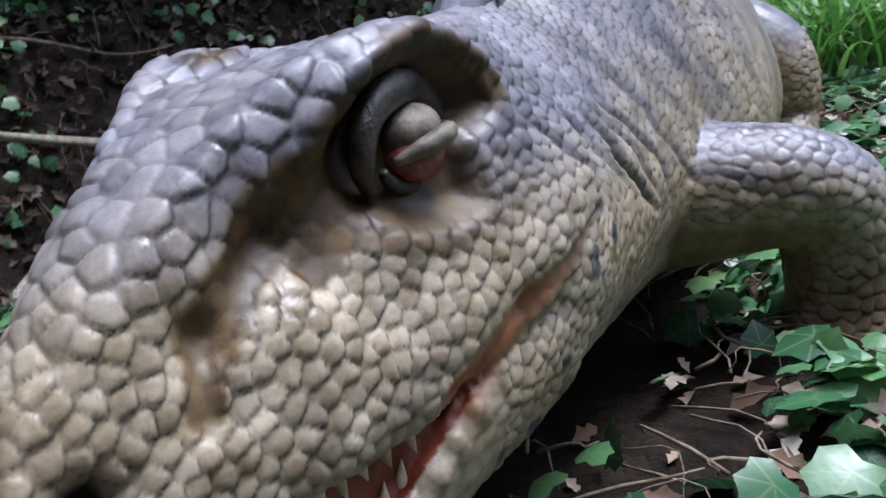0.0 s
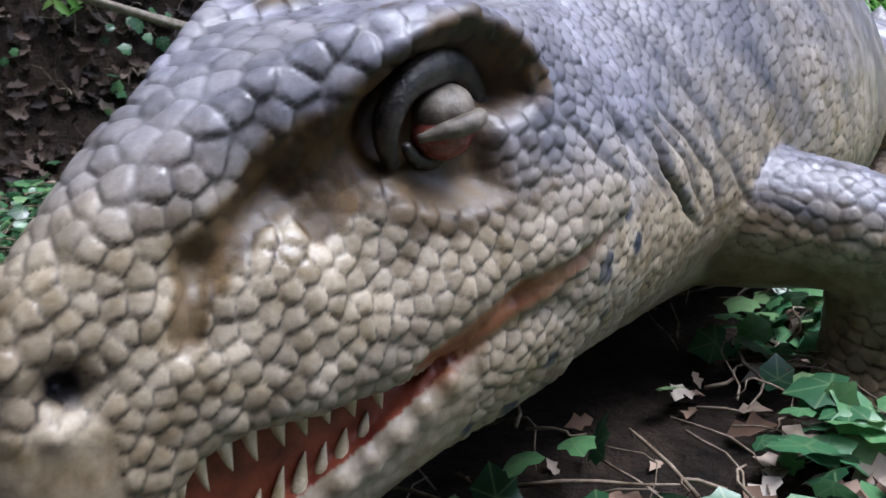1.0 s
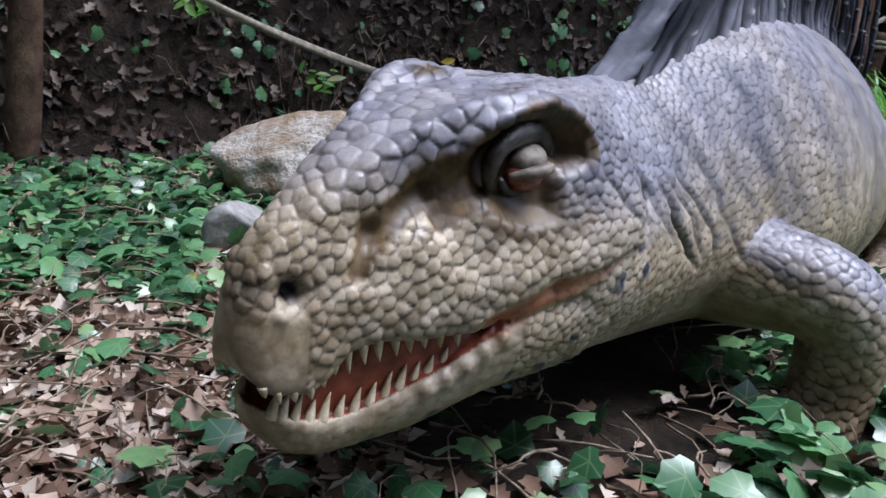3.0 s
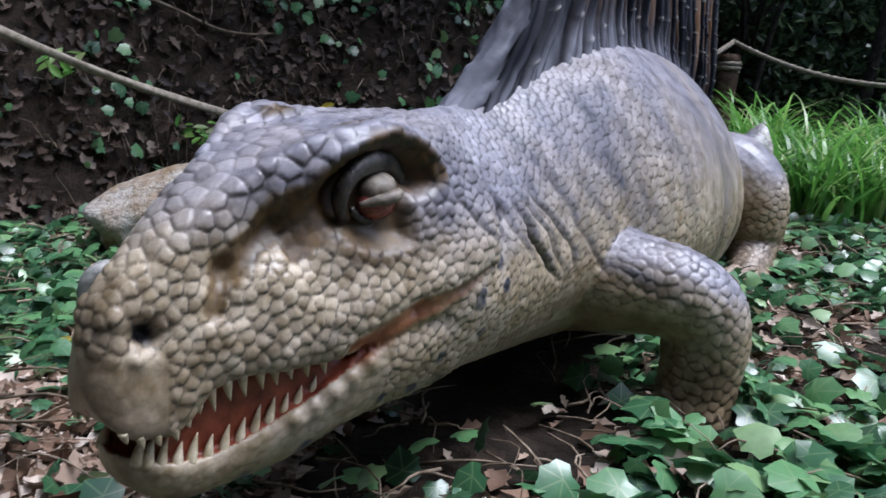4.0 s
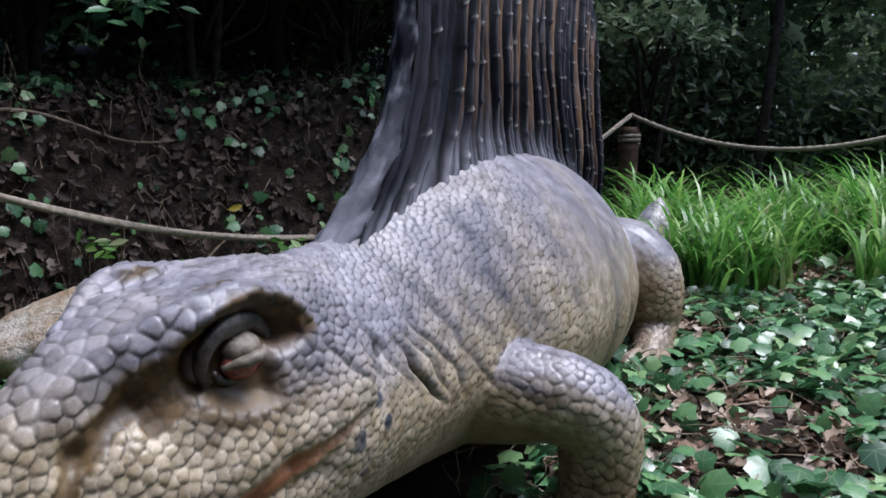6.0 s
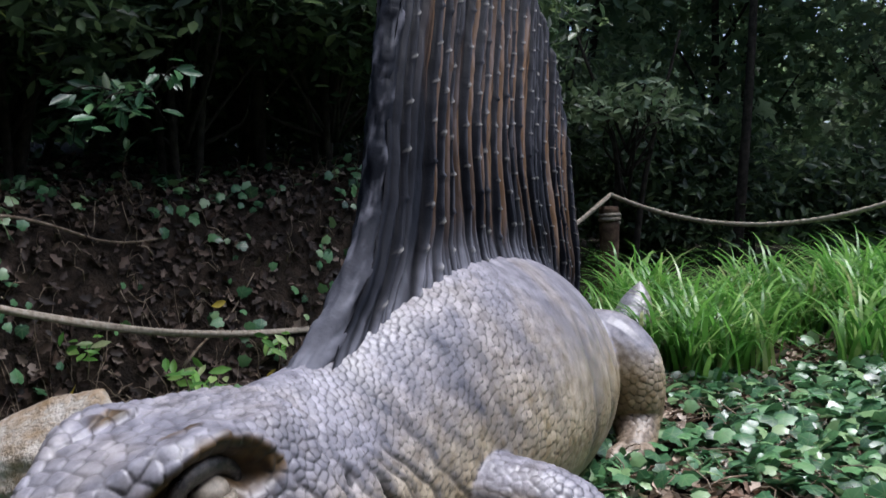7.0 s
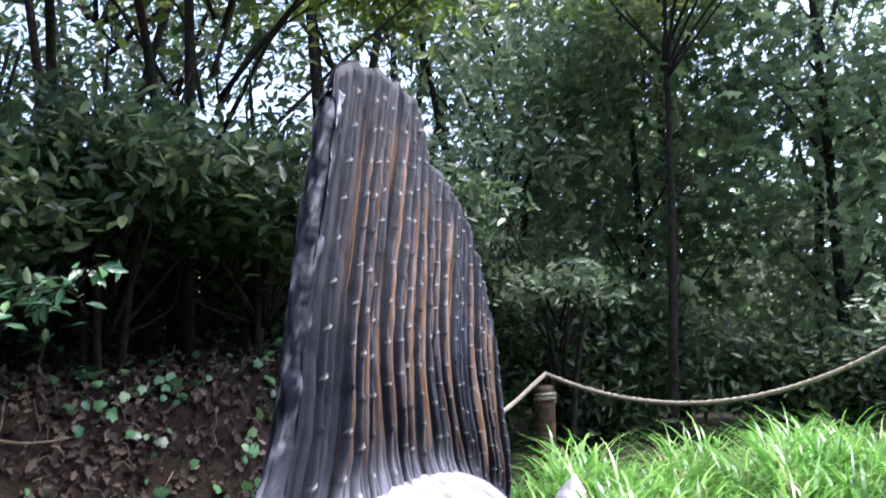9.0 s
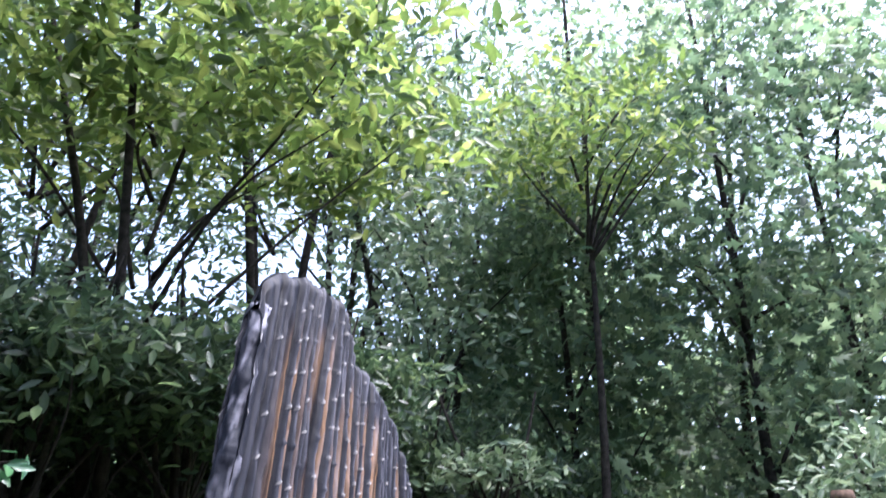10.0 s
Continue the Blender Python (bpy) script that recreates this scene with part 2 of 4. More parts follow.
LAUREL = leaf_material("laurel_leaf", [(0.0, (0.03, 0.062, 0.03)), (0.6, (0.10, 0.165, 0.075)), (1.0, (0.21, 0.29, 0.12))], 0.33, 0.5)
LIME = leaf_material("young_leaf", [(0.0, (0.07, 0.125, 0.03)), (0.6, (0.20, 0.30, 0.065)), (1.0, (0.40, 0.47, 0.12))], 0.45, 0.6)
YEW = leaf_material("evergreen_spray", [(0.0, (0.06, 0.11, 0.06)), (0.6, (0.22, 0.325, 0.165)), (1.0, (0.38, 0.48, 0.24))], 0.5, 0.7, 0.35)
PALE = leaf_material("pale_glossy_leaf", [(0.0, (0.12, 0.19, 0.10)), (0.6, (0.27, 0.37, 0.20)), (1.0, (0.44, 0.52, 0.32))], 0.3, 0.35)
YELLOW = leaf_material("yellow_leaf", [(0.0, (0.55, 0.42, 0.03)), (1.0, (0.65, 0.5, 0.06))], 0.5, 0.3)


# ---------------------------------------------------------------- ground
def ground_z(x, y):
    x, y = np.asarray(x, float), np.asarray(y, float)
    z = 0.03 + 0.115 * np.clip(x, -3, 2.6) + 0.03 * np.clip(y - 1.2, 0, 6)
    bank = 1 - smooth(0.0, 0.7, x - 0.2 * (y - 3.6))
    rise = y - 3.22 - 0.95 * (np.clip(x, -3.2, 3) + 0.88) - 0.08 * np.sin(4.1 * x)
    z = z + bank * (0.95 * smooth(-0.05, 0.85, rise) + 0.15 * np.clip(rise - 0.6, 0, 4))
    near = np.clip(1 - np.hypot(x, y) / 40, 0, 1)
    return z + near * (0.018 * fbm(x * 3.1, y * 3.1, 3) + 0.03 * fbm(x * 0.9, y * 0.9, 4, 2) * smooth(1.5, 3, np.hypot(x, y - 1)))


def build_ground():
    k = np.linspace(-1, 1, 261)
    g = np.sinh(6.2 * k) / np.sinh(6.2) * 400
    gx, gy = np.meshgrid(g, g + 1.5, indexing="ij")
    v = np.stack([gx, gy, ground_z(gx, gy)], -1).reshape(-1, 3)
    i, j = np.meshgrid(np.arange(260), np.arange(260), indexing="ij")
    f = np.stack([i * 261 + j, (i + 1) * 261 + j, (i + 1) * 261 + j + 1, i * 261 + j + 1], -1).reshape(-1, 4)
    ob = new("ground", shade(fast_mesh("ground", v, f), SOIL))
    tagged(ob, "dark woodland soil sloping up into a leafy bank", "ground", kind="structure")


build_ground()


# ---------------------------------------------------------------- the statue
# Local axes: x from the nose to the tail, y to the animal's right, z up.
HEADING = math.atan2(0.9075, 0.42)
NOSE = (-0.2724, 0.352)
top_head = hermite([(-0.010, 0.372), (-0.005, 0.40), (0.007, 0.434), (0.03, 0.462), (0.07, 0.498), (0.11, 0.535), (0.15, 0.562), (0.2, 0.589), (0.25, 0.606), (0.32, 0.616), (0.42, 0.628), (0.56, 0.640)])
lip_up = hermite([(-0.010, 0.350), (-0.003, 0.322), (0.012, 0.302), (0.03, 0.290), (0.065, 0.286), (0.09, 0.302), (0.112, 0.330), (0.15, 0.342), (0.19, 0.343), (0.25, 0.342), (0.3, 0.348), (0.36, 0.362), (0.45, 0.39), (0.56, 0.42)])
w_lip = hermite([(-0.010, 0.004), (-0.003, 0.024), (0.012, 0.042), (0.05, 0.058), (0.1, 0.070), (0.15, 0.091), (0.2, 0.110), (0.25, 0.130), (0.3, 0.150), (0.36, 0.170), (0.45, 0.193), (0.56, 0.195)])
w_mid = hermite([(-0.010, 0.003), (-0.003, 0.022), (0.012, 0.040), (0.05, 0.052), (0.1, 0.067), (0.15, 0.083), (0.24, 0.101), (0.3, 0.128), (0.36, 0.150), (0.45, 0.172), (0.56, 0.178)])
w_top = hermite([(-0.010, 0.002), (-0.003, 0.012), (0.014, 0.024), (0.05, 0.032), (0.1, 0.041), (0.15, 0.052), (0.2, 0.064), (0.25, 0.085), (0.3, 0.105), (0.36, 0.114), (0.42, 0.114), (0.56, 0.10)])
drop = hermite([(-0.010, 0.004), (0.05, 0.016), (0.15, 0.018), (0.22, 0.008), (0.29, -0.010), (0.36, -0.002), (0.45, 0.014), (0.56, 0.03)])
lip_low = hermite([(0.032, 0.266), (0.06, 0.254), (0.105, 0.248), (0.21, 0.284), (0.27, 0.318), (0.32, 0.350), (0.42, 0.38), (0.52, 0.40)])
jaw_low = hermite([(0.032, 0.255), (0.042, 0.226), (0.07, 0.199), (0.11, 0.184), (0.21, 0.189), (0.3, 0.208), (0.37, 0.222), (0.52, 0.222)])
w_jaw = hermite([(0.032, 0.010), (0.042, 0.032), (0.07, 0.056), (0.1, 0.066), (0.2, 0.103), (0.3, 0.140), (0.4, 0.172), (0.52, 0.19)])
top_body = hermite([(0.36, 0.60), (0.44, 0.624), (0.55, 0.636), (0.7, 0.652), (0.85, 0.70), (1.0, 0.75), (1.25, 0.802), (1.5, 0.815), (1.75, 0.80), (2.0, 0.755), (2.2, 0.69), (2.4, 0.60), (2.6, 0.50), (2.8, 0.455), (3.0, 0.475), (3.15, 0.54), (3.3, 0.63)])
low_body = hermite([(0.36, 0.29), (0.44, 0.245), (0.55, 0.225), (0.7, 0.21), (0.9, 0.19), (1.1, 0.17), (1.5, 0.13), (1.9, 0.14), (2.2, 0.2), (2.4, 0.26), (2.6, 0.29), (2.8, 0.28), (3.0, 0.30), (3.15, 0.37), (3.3, 0.605)])
w_body = hermite([(0.36, 0.10), (0.44, 0.182), (0.5, 0.194), (0.6, 0.194), (0.72, 0.198), (0.85, 0.207), (1.0, 0.228), (1.25, 0.272), (1.5, 0.297), (1.75, 0.30), (2.0, 0.27), (2.2, 0.21), (2.4, 0.14), (2.6, 0.12), (2.8, 0.11), (3.0, 0.11), (3.15, 0.10), (3.24, 0.07), (3.3, 0.006)])
LEAN_AT = 0.78


def loft(s, halves, per=6):
    """A closed loft: halves(s) gives the half section's (u, z) from the top to the bottom, mirrored and rounded."""
    h = np.stack([np.stack([np.broadcast_to(u, s.shape), np.broadcast_to(z, s.shape)], -1) for u, z in halves], 1)
    other = h[:, -2:0:-1].copy()
    other[..., 0] *= -1
    c = np.concatenate([h, other], 1)
    k = c.shape[1]
    t = np.linspace(0, 1, per, endpoint=False)[None, None, :, None]
    p0, p1, p2, p3 = (np.roll(c, q, 1)[:, :, None, :] for q in (1, 0, -1, -2))
    ring = 0.5 * (2 * p1 + (p2 - p0) * t + (2 * p0 - 5 * p1 + 4 * p2 - p3) * t**2 + (3 * p1 - p0 - 3 * p2 + p3) * t**3)
    ring = ring.reshape(len(s), k * per, 2)
    m = k * per
    ends = ring.mean(1, keepdims=True)
    ring = np.concatenate([np.repeat(ends[:1], m, 1), ring, np.repeat(ends[-1:], m, 1)])
    ss = np.concatenate([s[:1], s, s[-1:]])
    v = np.stack([np.repeat(ss[:, None], m, 1), -ring[..., 0], ring[..., 1]], -1).reshape(-1, 3)
    i, j = np.meshgrid(np.arange(len(ss) - 1), np.arange(m), indexing="ij")
    f = np.stack([i * m + j, i * m + (j + 1) % m, (i + 1) * m + (j + 1) % m, (i + 1) * m + j], -1).reshape(-1, 4)
    return v, f


def statue_forms():
    s = np.concatenate([np.linspace(-0.010, 0.03, 14), np.linspace(0.04, 0.54, 50)])
    t, lp = top_head(s), lip_up(s)
    zm = 0.46 * t + 0.54 * lp
    upper = loft(s, [(0, t), (0.6 * w_top(s), t - 0.2 * drop(s)), (w_top(s), t - drop(s)), (w_mid(s), zm), (w_lip(s), lp + 0.22 * (t - lp)), (0.93 * w_lip(s), lp + 0.004), (0.5 * w_lip(s), lp + 0.006), (0, lp + 0.006)])
    s = np.linspace(0.032, 0.5, 50)
    a, b = lip_low(s), jaw_low(s)
    lower = loft(s, [(0, a - 0.004), (0.6 * w_jaw(s), a - 0.004), (0.94 * w_jaw(s), a), (w_jaw(s), 0.7 * a + 0.3 * b), (0.82 * w_jaw(s), 0.25 * a + 0.75 * b), (0.4 * w_jaw(s), b), (0, b)])
    s = np.linspace(0.055, 0.4, 40)
    inner = loft(s, [(0, lip_up(s) + 0.02), (0.8 * w_jaw(s) - 0.008, lip_up(s) + 0.02), (0.8 * w_jaw(s) - 0.008, lip_low(s) - 0.02), (0, lip_low(s) - 0.02)])
    s = np.linspace(0.36, 3.3, 150)
    t, b, w = top_body(s), low_body(s), w_body(s)
    h = t - b
    body = loft(s, [(0, t), (0.45 * w, t - 0.11 * h), (0.84 * w, t - 0.34 * h), (w, t - 0.62 * h), (0.8 * w, t - 0.88 * h), (0.4 * w, b + 0.02 * h), (0, b)])
    body[0][:, 1] -= 0.07 * smooth(2.6, 3.3, body[0][:, 0])
    forms = [upper, lower, inner, body]
    for side in (1, -1):
        gf = 0.075 if side == 1 else -0.04
        gh = 0.19 if side == 1 else 0.05
        for path in (
            [(1.04, 0.08, 0.32, 0.125), (1.03, 0.20, 0.335, 0.112), (1.04, 0.31, 0.338, 0.094), (1.065, 0.385, 0.312, 0.086), (1.085, 0.405, 0.24, 0.084), (1.085, 0.405, 0.15, 0.078), (1.07, 0.405, gf, 0.078), (1.05, 0.405, gf - 0.05, 0.06)],
            [(2.28, 0.06, 0.46, 0.13), (2.25, 0.16, 0.48, 0.125), (2.23, 0.24, 0.44, 0.112), (2.21, 0.275, 0.36, 0.10), (2.20, 0.285, 0.27, 0.088), (2.15, 0.30, gh + 0.03, 0.07), (2.03, 0.315, gh - 0.01, 0.05)],
        ):
            q = along(path, 44)
            forms.append(tube_arrays(np.stack([q[:, 0], -side * q[:, 1], q[:, 2]], 1), q[:, 3], 20))
        for fs, fu, fz in ((1.04, 0.405, gf - 0.045), (2.04, 0.32, gh - 0.005)):
            for k in (-1.5, -0.5, 0.5, 1.5):
                q = along([(fs, fu + 0.022 * k, fz + 0.015, 0.026), (fs - 0.07, fu + 0.034 * k, fz + 0.012, 0.022), (fs - 0.115, fu + 0.04 * k, fz - 0.008, 0.015), (fs - 0.14, fu + 0.042 * k, fz - 0.03, 0.005)], 14)
                forms.append(tube_arrays(np.stack([q[:, 0], -side * q[:, 1], q[:, 2]], 1), q[:, 3], 10))
    return join(forms)


def remeshed(v, f, size):
    me = make_mesh("rough", v, f)
    ob = new("rough", me)
    mod = ob.modifiers.new("skin", "REMESH")
    mod.mode, mod.voxel_size = "VOXEL", size
    out = bpy.data.meshes.new_from_object(ob.evaluated_get(bpy.context.evaluated_depsgraph_get()))
    bpy.data.objects.remove(ob)
    bpy.data.meshes.remove(me)
    n = len(out.vertices)
    co = np.empty(n * 3, np.float32)
    out.vertices.foreach_get("co", co)
    ed = np.empty(len(out.edges) * 2, np.int32)
    out.edges.foreach_get("vertices", ed)
    lp = np.empty(len(out.loops), np.int32)
    out.loops.foreach_get("vertex_index", lp)
    faces = lp.reshape(-1, 4)
    bpy.data.meshes.remove(out)
    return co.reshape(-1, 3).astype(float), ed.reshape(-1, 2), faces


def relax(co, ed, rounds, weight):
    n = len(co)
    i, j = np.concatenate([ed[:, 0], ed[:, 1]]), np.concatenate([ed[:, 1], ed[:, 0]])
    deg = np.maximum(np.bincount(i, minlength=n), 1)
    for _ in range(rounds):
        mean = np.stack([np.bincount(i, co[j, k], n) / deg for k in range(3)], 1)
        co = co + weight[:, None] * (mean - co)
    return co


def normals(co, faces):
    d1, d2 = co[faces[:, 2]] - co[faces[:, 0]], co[faces[:, 3]] - co[faces[:, 1]]
    fn = np.cross(d1, d2)
    out = np.stack([sum(np.bincount(faces[:, c], fn[:, k], len(co)) for c in range(4)) for k in range(3)], 1)
    return out / (np.linalg.norm(out, axis=1)[:, None] + 1e-12)


def seg(px, pz, ax, az, bx, bz):
    """Distance in the side view to a segment, and the place along it."""
    dx, dz = bx - ax, bz - az
    t = np.clip(((px - ax) * dx + (pz - az) * dz) / (dx * dx + dz * dz), 0, 1)
    return np.hypot(px - ax - t * dx, pz - az - t * dz), t


EYE_S, EYE_Z = 0.335, 0.548


def build_statue():
    v, f = statue_forms()
    # drawn together behind the neck for the remesh, so that the body gets longer faces
    v = v.copy()
    v[:, 0] = np.where(v[:, 0] > 0.8, 0.8 + 0.5 * (v[:, 0] - 0.8), v[:, 0])
    co, ed, faces = remeshed(v, f, 0.0030)
    co[:, 0] = np.where(co[:, 0] > 0.8, 0.8 + 2.0 * (co[:, 0] - 0.8), co[:, 0])
    s, u, z = co[:, 0], np.abs(co[:, 1]), co[:, 2]
    mouth = (s < 0.37) & (s > -0.01) & (z < lip_up(s) + 0.012) & (z > lip_low(s) - 0.012)
    joint = (smooth(0.20, 0.26, u) * (1 - smooth(0.26, 0.34, u))) * (s > 0.8)
    throat = (s > 0.36) & (s < 0.56)
    weight = np.where(mouth, 0.12, 0.35) + 0.3 * joint + 0.3 * throat * (z < 0.45)
    co = relax(co, ed, 12, np.clip(weight, 0, 0.8))
    nrm = normals(co, faces)
    s, u, z = co[:, 0], np.abs(co[:, 1]), co[:, 2]
    side = smooth(0.15, 0.5, np.abs(nrm[:, 1]))
    zero = np.zeros(len(co))
    red, brown, black, dark, olive, orange = zero.copy(), zero.copy(), zero.copy(), zero.copy(), zero.copy(), zero.copy()
    calm = zero.copy()          # 1 where no scales grow
    push = zero.copy()
    head = s < 0.56
    # eye socket with its brow
    es, ez = s - EYE_S, z - EYE_Z
    rot = math.radians(8)
    e1, e2 = (es * math.cos(rot) + ez * math.sin(rot)), (-es * math.sin(rot) + ez * math.cos(rot))
    rad = np.hypot(e1 / 0.098, e2 / np.where(e2 > 0, 0.068, 0.078))
    on = head * (u > 0.06) * (1 - 0.92 * smooth(0.012, 0.045, e1) * smooth(0.012, -0.02, e2))
    socket = on * (1 - smooth(0.55, 1.0, rad))
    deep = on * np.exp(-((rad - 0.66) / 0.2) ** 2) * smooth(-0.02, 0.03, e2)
    push -= 0.024 * socket + 0.020 * deep
    brow = on * np.exp(-((rad - 1.08) / 0.13) ** 2) * smooth(-0.005, 0.03, e2)
    push += 0.012 * brow
    ragged = rad + 0.10 * fbm(s * 70, z * 70, 71, 3)
    arch = smooth(-0.012, 0.022, e2)
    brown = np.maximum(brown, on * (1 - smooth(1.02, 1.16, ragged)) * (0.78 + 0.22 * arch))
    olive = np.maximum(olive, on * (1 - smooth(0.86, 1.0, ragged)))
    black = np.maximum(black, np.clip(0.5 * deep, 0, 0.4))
    calm = np.maximum(calm, on * (1 - smooth(0.78, 0.96, rad)))
    # channel from the socket to the muzzle
    for a, b, w, depth in (((0.262, 0.540), (0.19, 0.515), 0.034, 0.012), ((0.19, 0.512), (0.125, 0.470), 0.022, 0.012), ((0.125, 0.470), (0.108, 0.425), 0.014, 0.007), ((0.26, 0.515), (0.215, 0.485), 0.020, 0.006)):
        d, t = seg(s, z, *a, *b)
        g = head * (u > 0.03) * smooth(0.0, 0.25, np.abs(nrm[:, 1])) * smooth(0.985, 0.93, nrm[:, 2]) * np.exp(-(d / w) ** 2)
        push -= 1.25 * depth * g
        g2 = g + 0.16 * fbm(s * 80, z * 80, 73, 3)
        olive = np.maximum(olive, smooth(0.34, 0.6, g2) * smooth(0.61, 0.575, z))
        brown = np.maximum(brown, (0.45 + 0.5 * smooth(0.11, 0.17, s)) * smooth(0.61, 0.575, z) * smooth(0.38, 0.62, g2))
        calm = np.maximum(calm, 0.7 * smooth(0.4, 0.9, g))
    for cs, cz, w, depth in ((0.137, 0.425, 0.020, 0.007), (0.20, 0.44, 0.03, -0.007), (0.185, 0.365, 0.03, -0.005)):
        push -= depth * head * side * np.exp(-((s - cs) ** 2 + (z - cz) ** 2) / w**2)
    # nostril and the knob below it
    d = np.hypot(s - 0.040, z - 0.408)
    g = (s < 0.08) * np.exp(-(d / 0.0155) ** 2) * (u > 0.015)
    push -= 0.024 * g
    black = np.maximum(black, smooth(0.25, 0.7, g))
    d = np.hypot(s - 0.030, z - 0.384)
    push += 0.006 * (s < 0.08) * side * np.exp(-(d / 0.010) ** 2)
    olive = np.maximum(olive, 0.45 * (s < 0.09) * (1 - smooth(0.35, 0.41, z)) * (z > lip_up(s) - 0.01))
    d = np.hypot(s - 0.016, z - 0.425)
    push += 0.004 * (s < 0.08) * side * np.exp(-(d / 0.013) ** 2)
    brown = np.maximum(brown, 0.35 * (s < 0.05) * (z > 0.39) * smooth(0.05, 0.02, s))
    # crease behind the corner of the mouth
    for a, e, w0, w1, r0, r1 in (((0.295, 0.354), (0.375, 0.395), 0.021, 0.018, 1.0, 0.85), ((0.375, 0.395), (0.53, 0.440), 0.018, 0.006, 0.85, 0.0)):
        d, t = seg(s, z, *a, *e)
        g = side * (s > 0.27) * (s < 0.56) * np.exp(-(d / (w0 + (w1 - w0) * t)) ** 2)
        push -= (0.011 - 0.004 * t) * (0.5 + 0.5 * r0) * g
        orange = np.maximum(orange, smooth(0.12, 0.6, g) * (r0 + (r1 - r0) * t))
        red = np.maximum(red, 0.6 * smooth(0.5, 1.0, g) * (r0 > 0.9) * (1 - t))
        brown = np.maximum(brown, 0.35 * smooth(0.2, 0.7, g))
    d = np.hypot(s - 0.30, z - 0.352)
    black = np.maximum(black, 0.8 * side * np.exp(-(d / 0.012) ** 2))
    # blunt lumps along the lower lip, towards the corner of the mouth
    for cs in (0.215, 0.238, 0.262, 0.287, 0.312):
        cz = float(lip_low(cs)) - 0.012
        push += 0.006 * head * side * np.exp(-((s - cs) / 0.010) ** 2 - ((z - cz) / 0.013) ** 2)
    # folds of the neck, slanting back and down
    slant = 0.9 * np.clip(0.45 - z, -0.09, 0.2)
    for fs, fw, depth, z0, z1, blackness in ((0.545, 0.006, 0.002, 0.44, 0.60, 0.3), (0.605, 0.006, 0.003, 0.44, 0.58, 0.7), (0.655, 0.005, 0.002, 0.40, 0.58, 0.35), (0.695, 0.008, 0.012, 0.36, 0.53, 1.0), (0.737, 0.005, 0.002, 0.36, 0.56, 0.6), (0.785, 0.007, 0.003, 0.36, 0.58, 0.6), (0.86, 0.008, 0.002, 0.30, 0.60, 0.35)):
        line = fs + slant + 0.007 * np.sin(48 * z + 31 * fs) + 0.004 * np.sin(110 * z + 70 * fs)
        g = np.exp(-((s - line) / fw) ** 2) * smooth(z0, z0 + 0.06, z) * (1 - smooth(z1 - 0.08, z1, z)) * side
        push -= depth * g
        # shade inside the slit, painted black
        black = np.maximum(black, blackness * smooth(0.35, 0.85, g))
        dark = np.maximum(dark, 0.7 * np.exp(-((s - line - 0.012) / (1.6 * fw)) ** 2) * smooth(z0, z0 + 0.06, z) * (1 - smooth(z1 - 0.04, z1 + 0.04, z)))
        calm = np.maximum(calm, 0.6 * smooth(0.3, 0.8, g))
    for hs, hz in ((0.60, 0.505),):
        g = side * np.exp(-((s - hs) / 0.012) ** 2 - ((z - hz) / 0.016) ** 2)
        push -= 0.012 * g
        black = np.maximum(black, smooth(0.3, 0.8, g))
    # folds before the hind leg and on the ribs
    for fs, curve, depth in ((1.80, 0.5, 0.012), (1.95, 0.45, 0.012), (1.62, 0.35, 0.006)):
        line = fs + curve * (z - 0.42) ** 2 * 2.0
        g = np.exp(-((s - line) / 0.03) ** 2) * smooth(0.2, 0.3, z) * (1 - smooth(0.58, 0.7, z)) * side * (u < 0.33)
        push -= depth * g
        # fold shade painted on in the stripe colour
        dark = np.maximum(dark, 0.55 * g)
    # painted stripes
    for fs, fw, amount in ((0.80, 0.03, 0.9), (0.90, 0.025, 0.55), (1.02, 0.045, 1.0), (1.10, 0.03, 0.7), (1.30, 0.04, 0.5), (1.62, 0.05, 0.6), (1.88, 0.05, 0.6), (2.3, 0.06, 0.5)):
        line = fs + 0.55 * (0.55 - z) + 0.025 * np.sin(23 * z + 5 * fs)
        g = np.exp(-((s - line) / fw) ** 2) * smooth(0.38, 0.48, z) * (1 - smooth(0.64, 0.76, z)) * (u < 0.33)
        dark = np.maximum(dark, np.clip(0.95 * amount * g * (0.75 + 0.25 * np.sin(60 * z + 31 * s)), 0, 1))
    for cs, cz, w in ((0.50, 0.395, 0.016), (0.435, 0.318, 0.010), (0.40, 0.275, 0.009), (0.53, 0.335, 0.010), (0.345, 0.275, 0.008), (0.58, 0.40, 0.012), (0.47, 0.27, 0.010), (0.24, 0.225, 0.014), (0.16, 0.205, 0.012), (0.56, 0.44, 0.012)):
        dark = np.maximum(dark, 1.0 * smooth(0.15, 0.5, np.exp(-((s - cs) ** 2 + (z - cz) ** 2) / w**2)))
    for cs, cz, ws, wz, amount in ((0.425, 0.535, 0.03, 0.045, 0.85), (0.47, 0.59, 0.05, 0.03, 0.7), (0.53, 0.57, 0.04, 0.04, 0.6), (0.385, 0.495, 0.03, 0.02, 0.6)):
        dark = np.maximum(dark, amount * side * np.exp(-((s - cs) / ws) ** 2 - ((z - cz) / wz) ** 2))
    # mouth
    inside = (s > 0.0) & (s < 0.375) & (z < lip_up(s) + 0.010) & (z > lip_low(s) - 0.006) & (u < np.minimum(w_lip(s), w_jaw(s)) - 0.007)
    red[inside] = 1
    facing = (s > 0.01) & (s < 0.40) & (((nrm[:, 2] < -0.6) & (z > lip_low(s)) & (z < lip_up(s) + 0.014) & (u < w_lip(s) * 0.86)) | ((nrm[:, 2] > 0.6) & (z > lip_low(s) - 0.012) & (z < lip_up(s)) & (u < w_jaw(s) * 0.86)))
